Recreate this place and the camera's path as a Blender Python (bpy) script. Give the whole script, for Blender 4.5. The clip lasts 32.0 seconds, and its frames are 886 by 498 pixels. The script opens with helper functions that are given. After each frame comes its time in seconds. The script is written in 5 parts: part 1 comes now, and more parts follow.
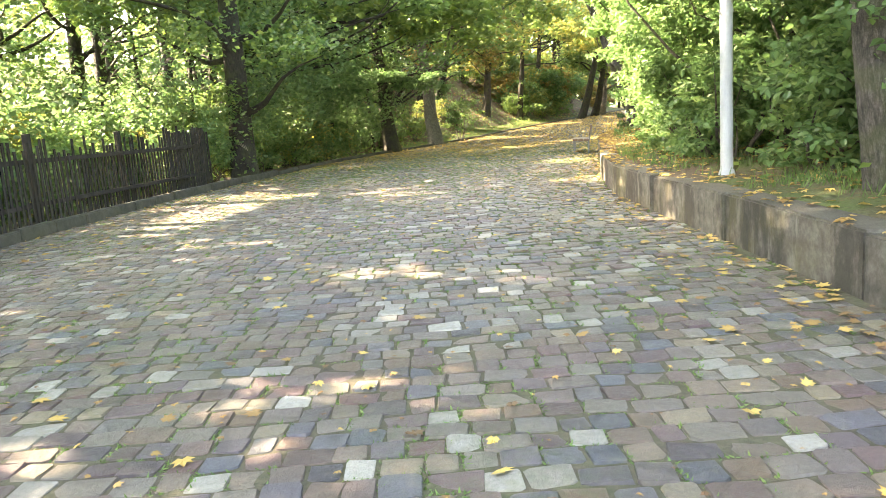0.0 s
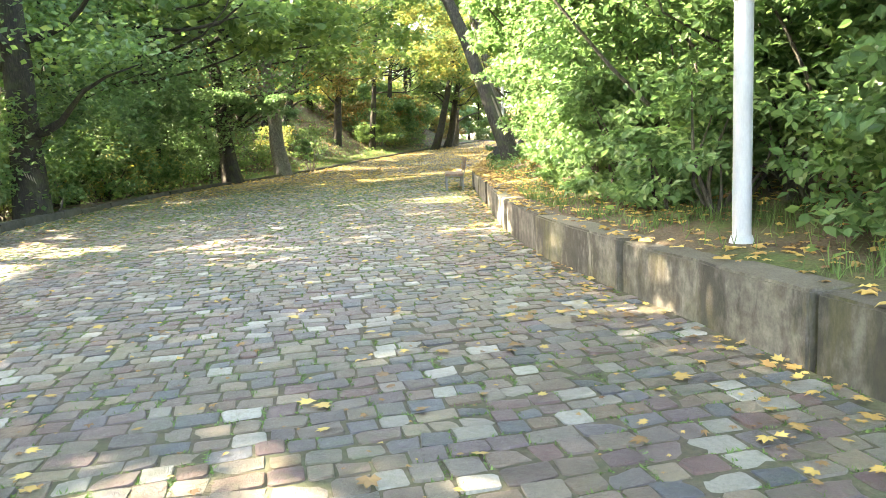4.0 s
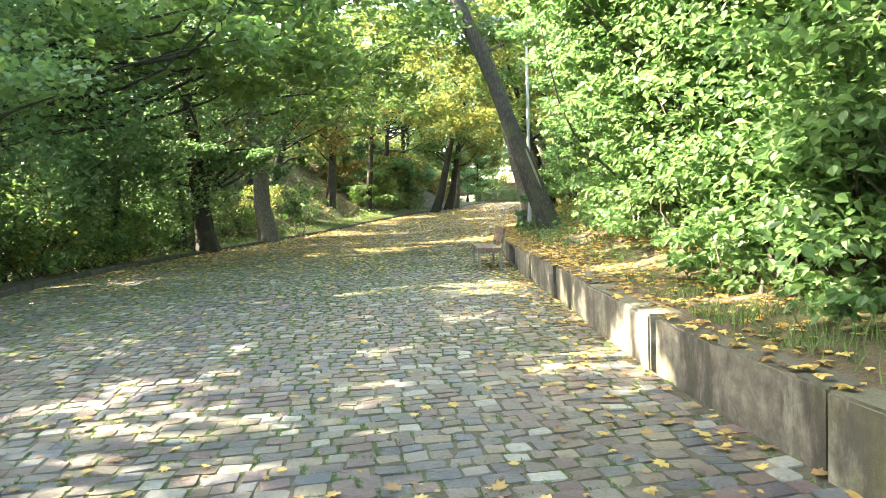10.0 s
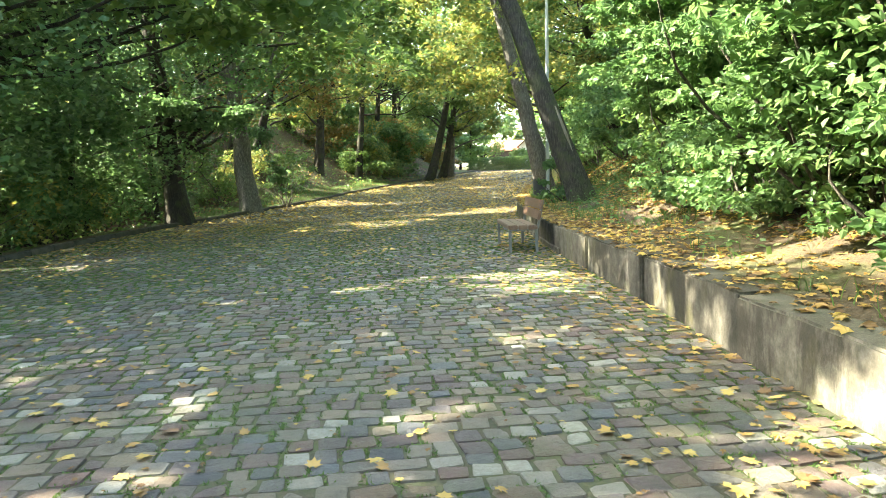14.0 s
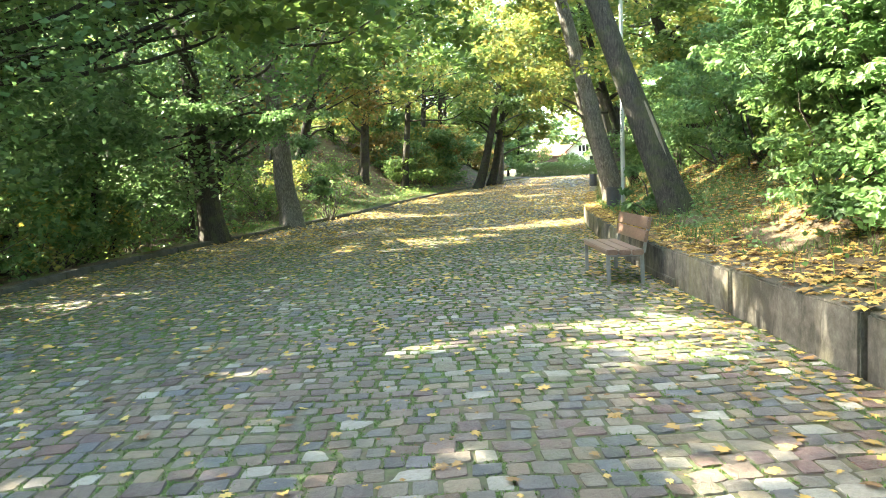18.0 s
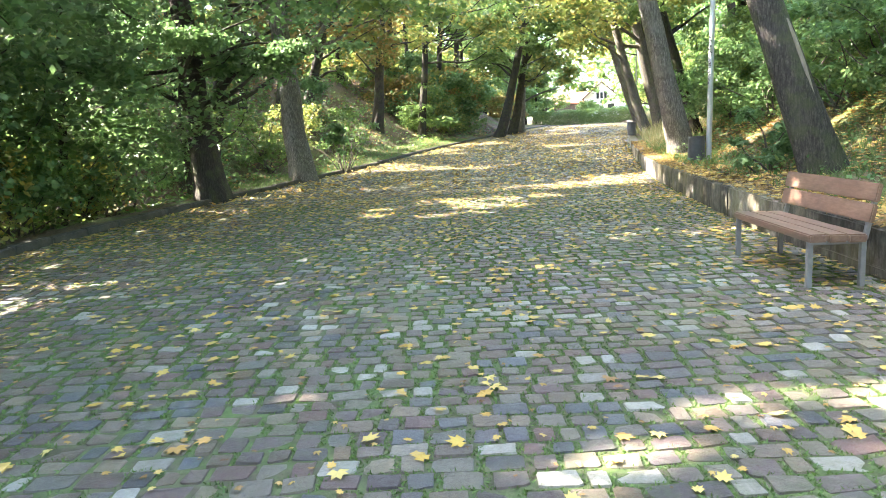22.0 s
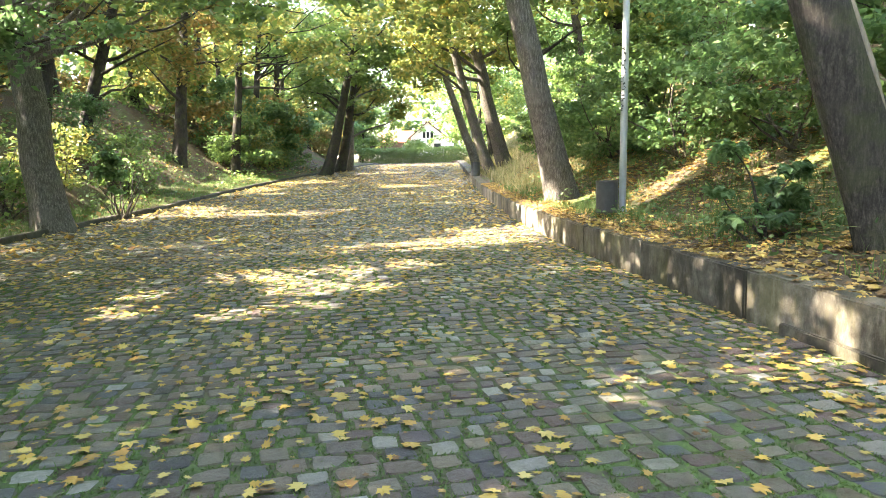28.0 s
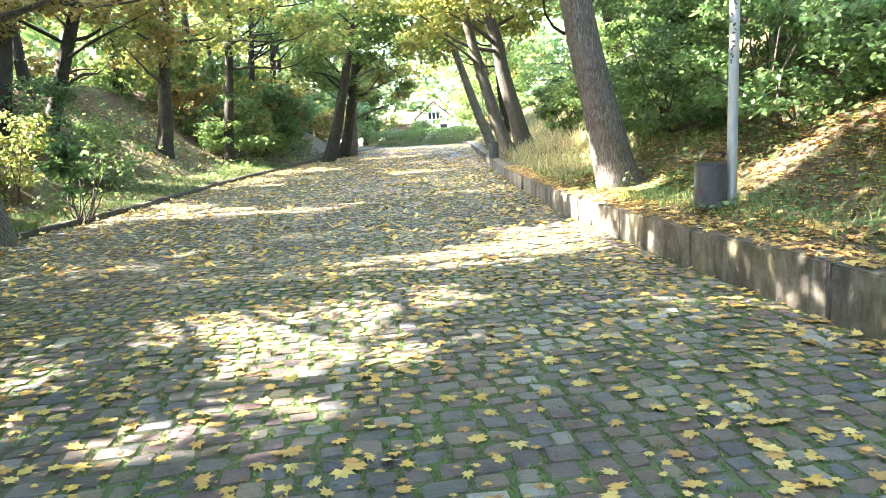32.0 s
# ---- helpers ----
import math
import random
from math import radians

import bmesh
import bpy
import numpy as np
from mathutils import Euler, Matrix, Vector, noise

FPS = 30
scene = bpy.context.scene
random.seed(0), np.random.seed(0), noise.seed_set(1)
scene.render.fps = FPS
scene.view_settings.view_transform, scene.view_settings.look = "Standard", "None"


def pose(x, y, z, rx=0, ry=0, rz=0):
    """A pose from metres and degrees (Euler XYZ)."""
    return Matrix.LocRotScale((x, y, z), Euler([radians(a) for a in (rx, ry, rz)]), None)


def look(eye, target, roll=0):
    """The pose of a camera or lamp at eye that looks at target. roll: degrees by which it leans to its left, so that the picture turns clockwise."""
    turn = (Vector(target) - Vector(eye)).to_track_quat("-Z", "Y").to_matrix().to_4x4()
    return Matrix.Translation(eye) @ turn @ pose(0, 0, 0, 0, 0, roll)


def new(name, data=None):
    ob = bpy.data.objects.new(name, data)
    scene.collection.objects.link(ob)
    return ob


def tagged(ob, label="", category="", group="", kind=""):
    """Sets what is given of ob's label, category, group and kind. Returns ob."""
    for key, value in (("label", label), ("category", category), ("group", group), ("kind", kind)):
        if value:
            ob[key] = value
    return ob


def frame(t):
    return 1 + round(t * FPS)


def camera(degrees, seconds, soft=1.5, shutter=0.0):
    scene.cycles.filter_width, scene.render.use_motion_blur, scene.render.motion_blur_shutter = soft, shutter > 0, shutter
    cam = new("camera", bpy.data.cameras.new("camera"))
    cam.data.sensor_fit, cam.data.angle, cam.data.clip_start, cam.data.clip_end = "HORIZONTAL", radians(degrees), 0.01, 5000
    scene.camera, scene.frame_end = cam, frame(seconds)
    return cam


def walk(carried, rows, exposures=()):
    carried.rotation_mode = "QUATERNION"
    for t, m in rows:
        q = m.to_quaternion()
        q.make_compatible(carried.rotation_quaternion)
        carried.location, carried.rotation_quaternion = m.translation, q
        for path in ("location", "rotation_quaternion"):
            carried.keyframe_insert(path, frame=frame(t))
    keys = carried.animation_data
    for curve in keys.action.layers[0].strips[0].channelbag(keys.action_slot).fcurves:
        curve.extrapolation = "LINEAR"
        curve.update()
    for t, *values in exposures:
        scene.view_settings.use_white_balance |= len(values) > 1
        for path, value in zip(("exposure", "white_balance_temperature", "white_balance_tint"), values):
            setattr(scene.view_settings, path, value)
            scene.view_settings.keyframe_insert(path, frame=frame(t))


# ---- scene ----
cam = camera(63.2, 32.0, 0.9)
PATH = [
    (0, (-0.044, 0.201, 1.362), (-0.03, 2.171, 1.015), -4.2),
    (0.5, (-0.166, 0.645, 1.386), (-0.014, 2.614, 1.068), -4.0),
    (1, (-0.174, 1.139, 1.435), (0.048, 3.105, 1.148), -2.8),
    (1.5, (-0.246, 1.613, 1.423), (0.03, 3.572, 1.128), -1.5),
    (2, (-0.165, 2.066, 1.386), (0.203, 4.009, 1.086), -2.2),
    (2.5, (-0.205, 2.512, 1.384), (0.162, 4.456, 1.086), -1.7),
    (4.5, (-0.107, 4.253, 1.435), (0.343, 6.181, 1.151), -3.2),
    (5, (-0.125, 4.714, 1.459), (0.27, 6.666, 1.277), -2.6),
    (5.5, (-0.136, 5.172, 1.502), (0.268, 7.125, 1.364), -3.0),
    (6, (-0.041, 5.663, 1.508), (0.352, 7.619, 1.379), -3.5),
    (6.5, (-0.111, 6.132, 1.457), (0.264, 8.09, 1.293), -1.9),
    (7, (-0.013, 6.537, 1.436), (0.413, 8.482, 1.246), -2.1),
    (7.5, (0.028, 6.982, 1.483), (0.447, 8.928, 1.291), -1.9),
    (8, (-0.025, 7.445, 1.491), (0.392, 9.387, 1.255), -1.2),
    (8.5, (0.02, 7.913, 1.454), (0.434, 9.849, 1.172), -1.6),
    (9, (-0.029, 8.296, 1.456), (0.356, 10.237, 1.167), -1.4),
    (9.5, (0.059, 8.678, 1.458), (0.495, 10.616, 1.23), -2.4),
    (10, (0.18, 9.046, 1.526), (0.655, 10.985, 1.397), -2.5),
    (10.5, (0.23, 9.503, 1.483), (0.717, 11.436, 1.323), -0.2),
    (11, (0.339, 9.88, 1.448), (0.856, 11.806, 1.291), -0.4),
    (11.5, (0.312, 10.278, 1.475), (0.754, 12.221, 1.306), -0.2),
    (12, (0.211, 10.691, 1.508), (0.633, 12.638, 1.327), -0.6),
    (12.5, (0.307, 11.114, 1.481), (0.773, 13.05, 1.293), -1.1),
    (13, (0.214, 11.511, 1.472), (0.673, 13.447, 1.272), -0.5),
    (13.5, (0.252, 11.859, 1.479), (0.746, 13.785, 1.265), -1.4),
    (14, (0.343, 12.296, 1.502), (0.848, 14.219, 1.285), -2.2),
    (14.5, (0.34, 12.757, 1.489), (0.817, 14.684, 1.248), -1.9),
    (16.5, (0.43, 13.723, 1.502), (0.869, 15.659, 1.264), -2.1),
    (17, (0.433, 14.029, 1.535), (0.875, 15.965, 1.298), -1.8),
    (17.5, (0.422, 14.482, 1.58), (0.865, 16.418, 1.34), -2.1),
    (18, (0.535, 14.94, 1.592), (0.923, 16.892, 1.399), -3.1),
    (18.5, (0.528, 15.38, 1.54), (0.856, 17.341, 1.321), -2.4),
    (19, (0.585, 15.78, 1.555), (0.968, 17.728, 1.317), -2.8),
    (19.5, (0.653, 16.252, 1.601), (1.058, 18.198, 1.377), -2.8),
    (20, (0.583, 16.714, 1.59), (1.025, 18.648, 1.34), -2.5),
    (20.5, (0.617, 17.206, 1.535), (1.079, 19.13, 1.238), -3.2),
    (21, (0.478, 17.685, 1.544), (0.887, 19.616, 1.222), -2.2),
    (21.5, (0.377, 18.121, 1.558), (0.79, 20.048, 1.219), -2.6),
    (22, (0.315, 18.609, 1.59), (0.678, 20.547, 1.259), -2.9),
    (22.5, (0.213, 19.109, 1.634), (0.601, 21.045, 1.317), -2.6),
    (23, (0.248, 19.526, 1.629), (0.698, 21.455, 1.357), -3.8),
    (23.5, (0.242, 19.984, 1.623), (0.71, 21.911, 1.366), -2.3),
    (24, (0.315, 20.439, 1.647), (0.889, 22.339, 1.405), -2.8),
    (24.5, (0.512, 20.909, 1.671), (1.171, 22.786, 1.462), -3.7),
    (25, (0.591, 21.398, 1.652), (1.261, 23.268, 1.417), -3.0),
    (25.5, (0.784, 21.837, 1.617), (1.504, 23.686, 1.366), -3.3),
    (27.5, (1.406, 23.656, 1.527), (2.295, 25.436, 1.334), -0.5),
    (28, (1.549, 24.067, 1.532), (2.382, 25.868, 1.286), -1.4),
    (28.5, (1.732, 24.49, 1.534), (2.47, 26.326, 1.244), -1.4),
    (29, (1.825, 24.958, 1.505), (2.527, 26.794, 1.138), -0.0),
    (29.5, (2.048, 25.37, 1.444), (2.807, 27.168, 1.008), -1.9),
    (30, (2.102, 25.848, 1.449), (2.836, 27.653, 0.996), -0.4),
    (30.5, (2.214, 26.286, 1.482), (2.945, 28.088, 1.011), -1.1),
    (30.7, (2.356, 26.45, 1.483), (3.047, 28.261, 0.99), -2.5),
    (31, (2.384, 26.709, 1.512), (3.092, 28.523, 1.054), -2.3),
    (31.5, (2.449, 27.138, 1.542), (3.179, 28.964, 1.178), -1.3),
    (32, (2.647, 27.413, 1.549), (3.457, 29.218, 1.253), -3.2),
]
EXPOSURES = [(0.0, 4.6, 8800, 16), (2.0, 4.65, 8500, 14), (5.0, 4.65, 7700, 11), (9.0, 4.4, 7500, 7), (11.0, 4.2, 7400, 4), (13.0, 3.9, 7300, 0), (14.0, 3.95, 7300, 1), (17.0, 4.2, 7200, 4), (19.0, 4.4, 7200, 7), (21.0, 4.4, 7100, 10), (23.0, 4.8, 6500, 18), (24.0, 4.75, 6500, 17), (25.0, 4.6, 6700, 16), (28.0, 4.4, 7200, 16), (30.0, 4.75, 6500, 19), (31.0, 4.8, 6500, 20), (32.0, 4.7, 6500, 19)]
walk(cam, [(t, look(eye, target, roll)) for t, eye, target, roll in PATH], EXPOSURES)

# ---- light ----
SUN_AZ, SUN_EL = radians(157), radians(38)      # compass angle from +x, height
SUN_VEC = Vector((math.cos(SUN_AZ) * math.cos(SUN_EL), math.sin(SUN_AZ) * math.cos(SUN_EL), math.sin(SUN_EL)))
world = bpy.data.worlds.new("world")
scene.world = world
world.use_nodes = True
wn = world.node_tree
sky = wn.nodes.new("ShaderNodeTexSky")
sky.sky_type, sky.sun_disc, sky.sun_elevation, sky.sun_rotation = "NISHITA", False, SUN_EL, radians(90) - SUN_AZ
sky.air_density, sky.dust_density = 1.0, 2.0
wn.links.new(sky.outputs[0], wn.nodes["Background"].inputs[0])
wn.nodes["Background"].inputs[1].default_value = 0.15
sun = new("sun", bpy.data.lights.new("sun", "SUN"))
sun.data.energy, sun.data.angle, sun.data.color = 3.2, radians(0.6), (1.0, 0.93, 0.8)
sun.matrix_world = look(SUN_VEC * 100, (0, 0, 0))

# ---- material helpers ----


class Nodes:
    """Short hand for building a node material."""

    def __init__(self, name):
        self.mat = bpy.data.materials.new(name)
        self.mat.use_nodes = True
        self.tree = self.mat.node_tree
        self.bsdf = self.tree.nodes["Principled BSDF"]
        self.out = self.tree.nodes["Material Output"]
        self.pos = self.add("ShaderNodeNewGeometry")

    def add(self, kind, **inputs):
        n = self.tree.nodes.new(kind)
        for k, v in inputs.items():
            self.put(n, k.replace("_", " "), v)
        return n

    def put(self, n, key, v):
        sock = n.inputs[int(key)] if str(key).isdigit() else n.inputs[key]
        if isinstance(v, bpy.types.NodeSocket):
            self.tree.links.new(v, sock)
        else:
            sock.default_value = v

    def noise(self, scale, detail=4, rough=0.55, stretch=None, coords=None):
        c = coords or self.pos.outputs["Position"]
        if stretch:
            m = self.add("ShaderNodeMapping", Vector=c, Scale=stretch)
            c = m.outputs[0]
        return self.add("ShaderNodeTexNoise", Vector=c, Scale=scale, Detail=detail, Roughness=rough).outputs[0]

    def ramp(self, fac, stops):
        r = self.add("ShaderNodeValToRGB", Fac=fac)
        e = r.color_ramp.elements
        while len(e) > 1:
            e.remove(e[-1])
        for i, (p, c) in enumerate(stops):
            s = e[0] if i == 0 else e.new(p)
            s.position, s.color = p, (*c, 1) if len(c) == 3 else c
        return r.outputs[0]

    def mix(self, fac, a, b, mode="MIX"):
        m = self.tree.nodes.new("ShaderNodeMix")
        m.data_type, m.blend_type = "RGBA", mode
        for i, v in ((0, fac), (6, a), (7, b)):
            if isinstance(v, bpy.types.NodeSocket):
                self.tree.links.new(v, m.inputs[i])
            else:
                m.inputs[i].default_value = v if i == 0 else (*v, 1)
        return m.outputs[2]

    def math(self, op, a, b=0.0):
        m = self.tree.nodes.new("ShaderNodeMath")
        m.operation = op
        self.put(m, 0, a), self.put(m, 1, b)
        return m.outputs[0]

    def bump(self, height, strength=0.5, distance=0.02, normal=None):
        b = self.add("ShaderNodeBump", Height=height, Strength=strength, Distance=distance)
        if normal:
            self.put(b, "Normal", normal)
        return b.outputs[0]

    def done(self, colour, rough=0.8, normal=None, metal=0.0, spec=0.4):
        self.put(self.bsdf, "Base Color", colour if isinstance(colour, bpy.types.NodeSocket) else (*colour, 1))
        self.put(self.bsdf, "Roughness", rough)
        self.put(self.bsdf, "Metallic", metal)
        self.put(self.bsdf, "Specular IOR Level", spec)
        if normal:
            self.put(self.bsdf, "Normal", normal)
        return self.mat


def plain(name, c1, c2, scale=6.0, rough=0.8, bump=0.3, distance=0.01, stretch=None, metal=0.0, spec=0.4):
    n = Nodes(name)
    a, b = n.noise(scale, 6, 0.6, stretch), n.noise(scale * 9, 3, 0.6, stretch)
    f = n.math("ADD", n.math("MULTIPLY", a, 0.7), n.math("MULTIPLY", b, 0.3))
    col = n.ramp(f, [(0.3, c1), (0.7, c2)])
    return n.done(col, rough, n.bump(f, bump, distance), metal, spec)


def leaf_material(name, stops, rough=0.5, through_light=0.5, by="island"):
    """Leaves: a colour for each leaf, part of the light shines through."""
    n = Nodes(name)
    rnd = n.pos.outputs["Random Per Island"] if by == "island" else n.add("ShaderNodeObjectInfo").outputs["Random"]
    patch = n.noise(0.9, 2)
    f = n.math("ADD", n.math("MULTIPLY", rnd, 0.65), n.math("MULTIPLY", patch, 0.35))
    col = n.ramp(f, stops)
    n.done(col, rough, spec=0.55)
    tr = n.add("ShaderNodeBsdfTranslucent", Color=n.mix(0.5, col, (0.97, 1.0, 0.66), "MULTIPLY"))
    boost = n.add("ShaderNodeMixShader", Fac=through_light)
    n.put(boost, 1, n.bsdf.outputs[0]), n.put(boost, 2, tr.outputs[0])
    n.tree.links.new(boost.outputs[0], n.out.inputs[0])
    return n.mat


# ---- materials ----
def sett_material():
    n = Nodes("granite_sett")
    info = n.add("ShaderNodeObjectInfo").outputs["Random"]
    isl = n.pos.outputs["Random Per Island"]
    rnd = n.math("FRACT", n.math("ADD", n.math("MULTIPLY", info, 7.31), isl))
    base = n.ramp(rnd, [(0.0, (0.042, 0.046, 0.056)), (0.10, (0.125, 0.068, 0.062)), (0.20, (0.090, 0.100, 0.118)), (0.32, (0.132, 0.088, 0.057)), (0.44, (0.150, 0.135, 0.112)), (0.54, (0.116, 0.073, 0.073)),
                        (0.64, (0.220, 0.178, 0.118)), (0.74, (0.060, 0.068, 0.082)), (0.83, (0.112, 0.068, 0.051)), (0.90, (0.225, 0.208, 0.176)), (0.96, (0.295, 0.28, 0.24)), (1.0, (0.38, 0.36, 0.31))])
    speck = n.noise(38, 8, 0.8)
    blot = n.noise(11, 8, 0.7)
    c = n.mix(n.math("MULTIPLY", n.ramp(speck, [(0.42, (0, 0, 0)), (0.62, (1, 1, 1))]), 0.4), base, (0.045, 0.04, 0.036))
    c = n.mix(n.ramp(speck, [(0.32, (0.4, 0.4, 0.4)), (0.44, (0, 0, 0))]), c, (0.21, 0.195, 0.165))
    c = n.mix(n.ramp(blot, [(0.54, (0, 0, 0)), (0.72, (0.5, 0.5, 0.5))]), c, (0.22, 0.195, 0.155))
    c = n.mix(n.ramp(blot, [(0.28, (0.45, 0.45, 0.45)), (0.44, (0, 0, 0))]), c, (0.036, 0.031, 0.026))
    mossy = n.math("MULTIPLY", n.ramp(n.noise(0.55, 3), [(0.44, (0, 0, 0)), (0.62, (1, 1, 1))]), n.ramp(n.noise(14, 4), [(0.42, (0, 0, 0)), (0.62, (1, 1, 1))]))
    c = n.mix(n.math("MULTIPLY", mossy, 0.4), c, (0.07, 0.10, 0.035))
    h = n.math("ADD", n.math("MULTIPLY", blot, 0.7), n.math("MULTIPLY", speck, 0.3))
    rough = n.ramp(blot, [(0.3, (0.30, 0.30, 0.30)), (0.7, (0.62, 0.62, 0.62))])
    return n.done(c, rough, n.bump(h, 1.0, 0.035), spec=0.45)


def soil_material():
    n = Nodes("joint_soil")
    a, b = n.noise(0.55, 3), n.noise(26, 5, 0.7)
    c = n.ramp(b, [(0.3, (0.036, 0.029, 0.02)), (0.7, (0.105, 0.085, 0.058))])
    green = n.ramp(n.noise(60, 4, 0.7), [(0.35, (0.045, 0.085, 0.02)), (0.7, (0.105, 0.17, 0.045))])
    f = n.math("MULTIPLY", n.ramp(a, [(0.36, (0.3, 0.3, 0.3)), (0.6, (0.95, 0.95, 0.95))]), n.ramp(n.noise(6, 4), [(0.36, (0.1, 0.1, 0.1)), (0.55, (1, 1, 1))]))
    along_road = n.add("ShaderNodeSeparateXYZ", Vector=n.pos.outputs["Position"]).outputs[1]
    f = n.math("MULTIPLY", f, n.math("ADD", 0.3, n.math("MULTIPLY", n.ramp(n.math("DIVIDE", along_road, 40.0), [(0.35, (0, 0, 0)), (0.6, (1, 1, 1))]), 0.7)))
    return n.done(n.mix(f, c, green), 0.95, n.bump(b, 0.8, 0.02))


def ground_material():
    n = Nodes("forest_floor")
    a, b, d = n.noise(0.5, 5, 0.6), n.noise(7, 5, 0.65), n.noise(38, 4, 0.7)
    earth = n.ramp(d, [(0.3, (0.05, 0.036, 0.022)), (0.55, (0.11, 0.08, 0.05)), (0.75, (0.19, 0.145, 0.09))])
    green = n.ramp(d, [(0.3, (0.04, 0.07, 0.018)), (0.7, (0.11, 0.16, 0.04))])
    c = n.mix(n.ramp(a, [(0.48, (0, 0, 0)), (0.64, (0.9, 0.9, 0.9))]), earth, green)
    c = n.mix(n.ramp(b, [(0.55, (0, 0, 0)), (0.7, (0.7, 0.7, 0.7))]), c, (0.16, 0.10, 0.045))
    return n.done(c, 0.95, n.bump(n.math("ADD", b, d), 0.8, 0.05))


def concrete_material():
    n = Nodes("old_concrete")
    a, b, fine = n.noise(1.1, 5, 0.6), n.noise(7, 9, 0.72), n.noise(70, 4, 0.7)
    streak = n.noise(1.5, 8, 0.72, (1.0, 1.0, 0.35))
    streak2 = n.noise(4.2, 6, 0.72, (1.0, 1.0, 0.25))
    c = n.ramp(b, [(0.28, (0.07, 0.064, 0.052)), (0.5, (0.16, 0.147, 0.122)), (0.72, (0.29, 0.272, 0.232))])
    c = n.mix(n.ramp(streak, [(0.47, (0, 0, 0)), (0.56, (0.8, 0.8, 0.8))]), c, (0.045, 0.042, 0.034))
    c = n.mix(n.ramp(streak2, [(0.58, (0, 0, 0)), (0.68, (0.45, 0.45, 0.45))]), c, (0.42, 0.40, 0.35))
    moss = n.math("MULTIPLY", n.ramp(a, [(0.48, (0, 0, 0)), (0.62, (1, 1, 1))]), n.ramp(streak2, [(0.40, (0, 0, 0)), (0.55, (1, 1, 1))]))
    c = n.mix(n.math("MULTIPLY", moss, 0.35), c, (0.15, 0.145, 0.04))
    up = n.add("ShaderNodeSeparateXYZ", Vector=n.pos.outputs["Normal"]).outputs[2]
    c = n.mix(n.math("MULTIPLY", n.ramp(up, [(0.6, (0, 0, 0)), (0.9, (1, 1, 1))]), 0.8), c, n.ramp(fine, [(0.3, (0.06, 0.055, 0.04)), (0.7, (0.15, 0.135, 0.10))]))
    tone = n.ramp(n.add("ShaderNodeObjectInfo").outputs["Random"], [(0.0, (0.52, 0.52, 0.52)), (0.5, (0.80, 0.79, 0.77)), (1.0, (1.2, 1.18, 1.13))])
    c = n.mix(1.0, c, tone, "MULTIPLY")
    h = n.math("ADD", n.math("MULTIPLY", b, 0.7), n.math("MULTIPLY", fine, 0.3))
    return n.done(c, 0.9, n.bump(h, 0.6, 0.02))


def bark_material(name, c1, c2, moss=0.0):
    n = Nodes(name)
    ridge = n.math("ADD", n.math("MULTIPLY", n.noise(34, 9, 0.75, (1.0, 1.0, 0.2)), 0.75), n.math("MULTIPLY", n.noise(60, 4, 0.7, (1.0, 1.0, 0.7)), 0.25))
    big = n.noise(2.0, 4)
    c = n.ramp(ridge, [(0.36, tuple(v * 0.3 for v in c1)), (0.5, c1), (0.64, c2)])
    c = n.mix(n.ramp(big, [(0.5, (0, 0, 0)), (0.7, (0.6, 0.6, 0.6))]), c, tuple(v * 0.6 for v in c2))
    if moss:
        c = n.mix(n.math("MULTIPLY", n.ramp(n.noise(3.5, 4), [(0.48, (0, 0, 0)), (0.62, (1, 1, 1))]), moss), c, (0.09, 0.12, 0.03))
    return n.done(c, 0.9, n.bump(ridge, 1.0, 0.05))


def wood_material():
    n = Nodes("stained_bench_wood")
    g = n.noise(9, 5, 0.6, (1.0, 0.18, 1.0))
    g2 = n.noise(50, 4, 0.6, (1.0, 0.07, 1.0))
    f = n.math("ADD", n.math("MULTIPLY", g, 0.5), n.math("MULTIPLY", g2, 0.5))
    c = n.ramp(f, [(0.32, (0.10, 0.06, 0.045)), (0.5, (0.16, 0.095, 0.068)), (0.68, (0.22, 0.142, 0.105))])
    return n.done(c, 0.42, n.bump(f, 0.25, 0.004), spec=0.5)


SETT, SOIL, GROUND, CONCRETE = sett_material(), soil_material(), ground_material(), concrete_material()
BARK_GREY = bark_material("grey_bark", (0.105, 0.095, 0.085), (0.31, 0.285, 0.26), 0.12)
BARK_BROWN = bark_material("brown_bark", (0.07, 0.061, 0.052), (0.175, 0.155, 0.135), 0.25)
BARK_DARK = bark_material("dark_bark", (0.028, 0.024, 0.02), (0.066, 0.056, 0.046), 0.2)
BARK_UMBER = bark_material("dark_brown_bark", (0.05, 0.045, 0.038), (0.125, 0.112, 0.095), 0.3)
WOOD = wood_material()
SCAR = plain("bare_scar_wood", (0.15, 0.125, 0.095), (0.34, 0.29, 0.23), 12, 0.85, 0.6, 0.015, (1, 1, 0.25))
KERB = plain("kerb_stone", (0.03, 0.03, 0.022), (0.095, 0.09, 0.07), 5, 0.9, 0.6, 0.015)
POLE_PAINT = plain("pale_grey_pole_paint", (0.33, 0.34, 0.35), (0.50, 0.51, 0.52), 9, 0.45, 0.25, 0.003, (1, 1, 0.3))
GALV = plain("galvanised_steel", (0.36, 0.38, 0.39), (0.52, 0.53, 0.54), 12, 0.5, 0.15, 0.003, (1, 1, 0.3), 0.5)
IRON = plain("grey_painted_steel", (0.14, 0.145, 0.15), (0.22, 0.225, 0.23), 14, 0.5, 0.2, 0.002, None, 0.4)
BIN_PAINT = plain("dark_grey_bin_paint", (0.045, 0.047, 0.05), (0.085, 0.087, 0.09), 9, 0.5, 0.2, 0.003)
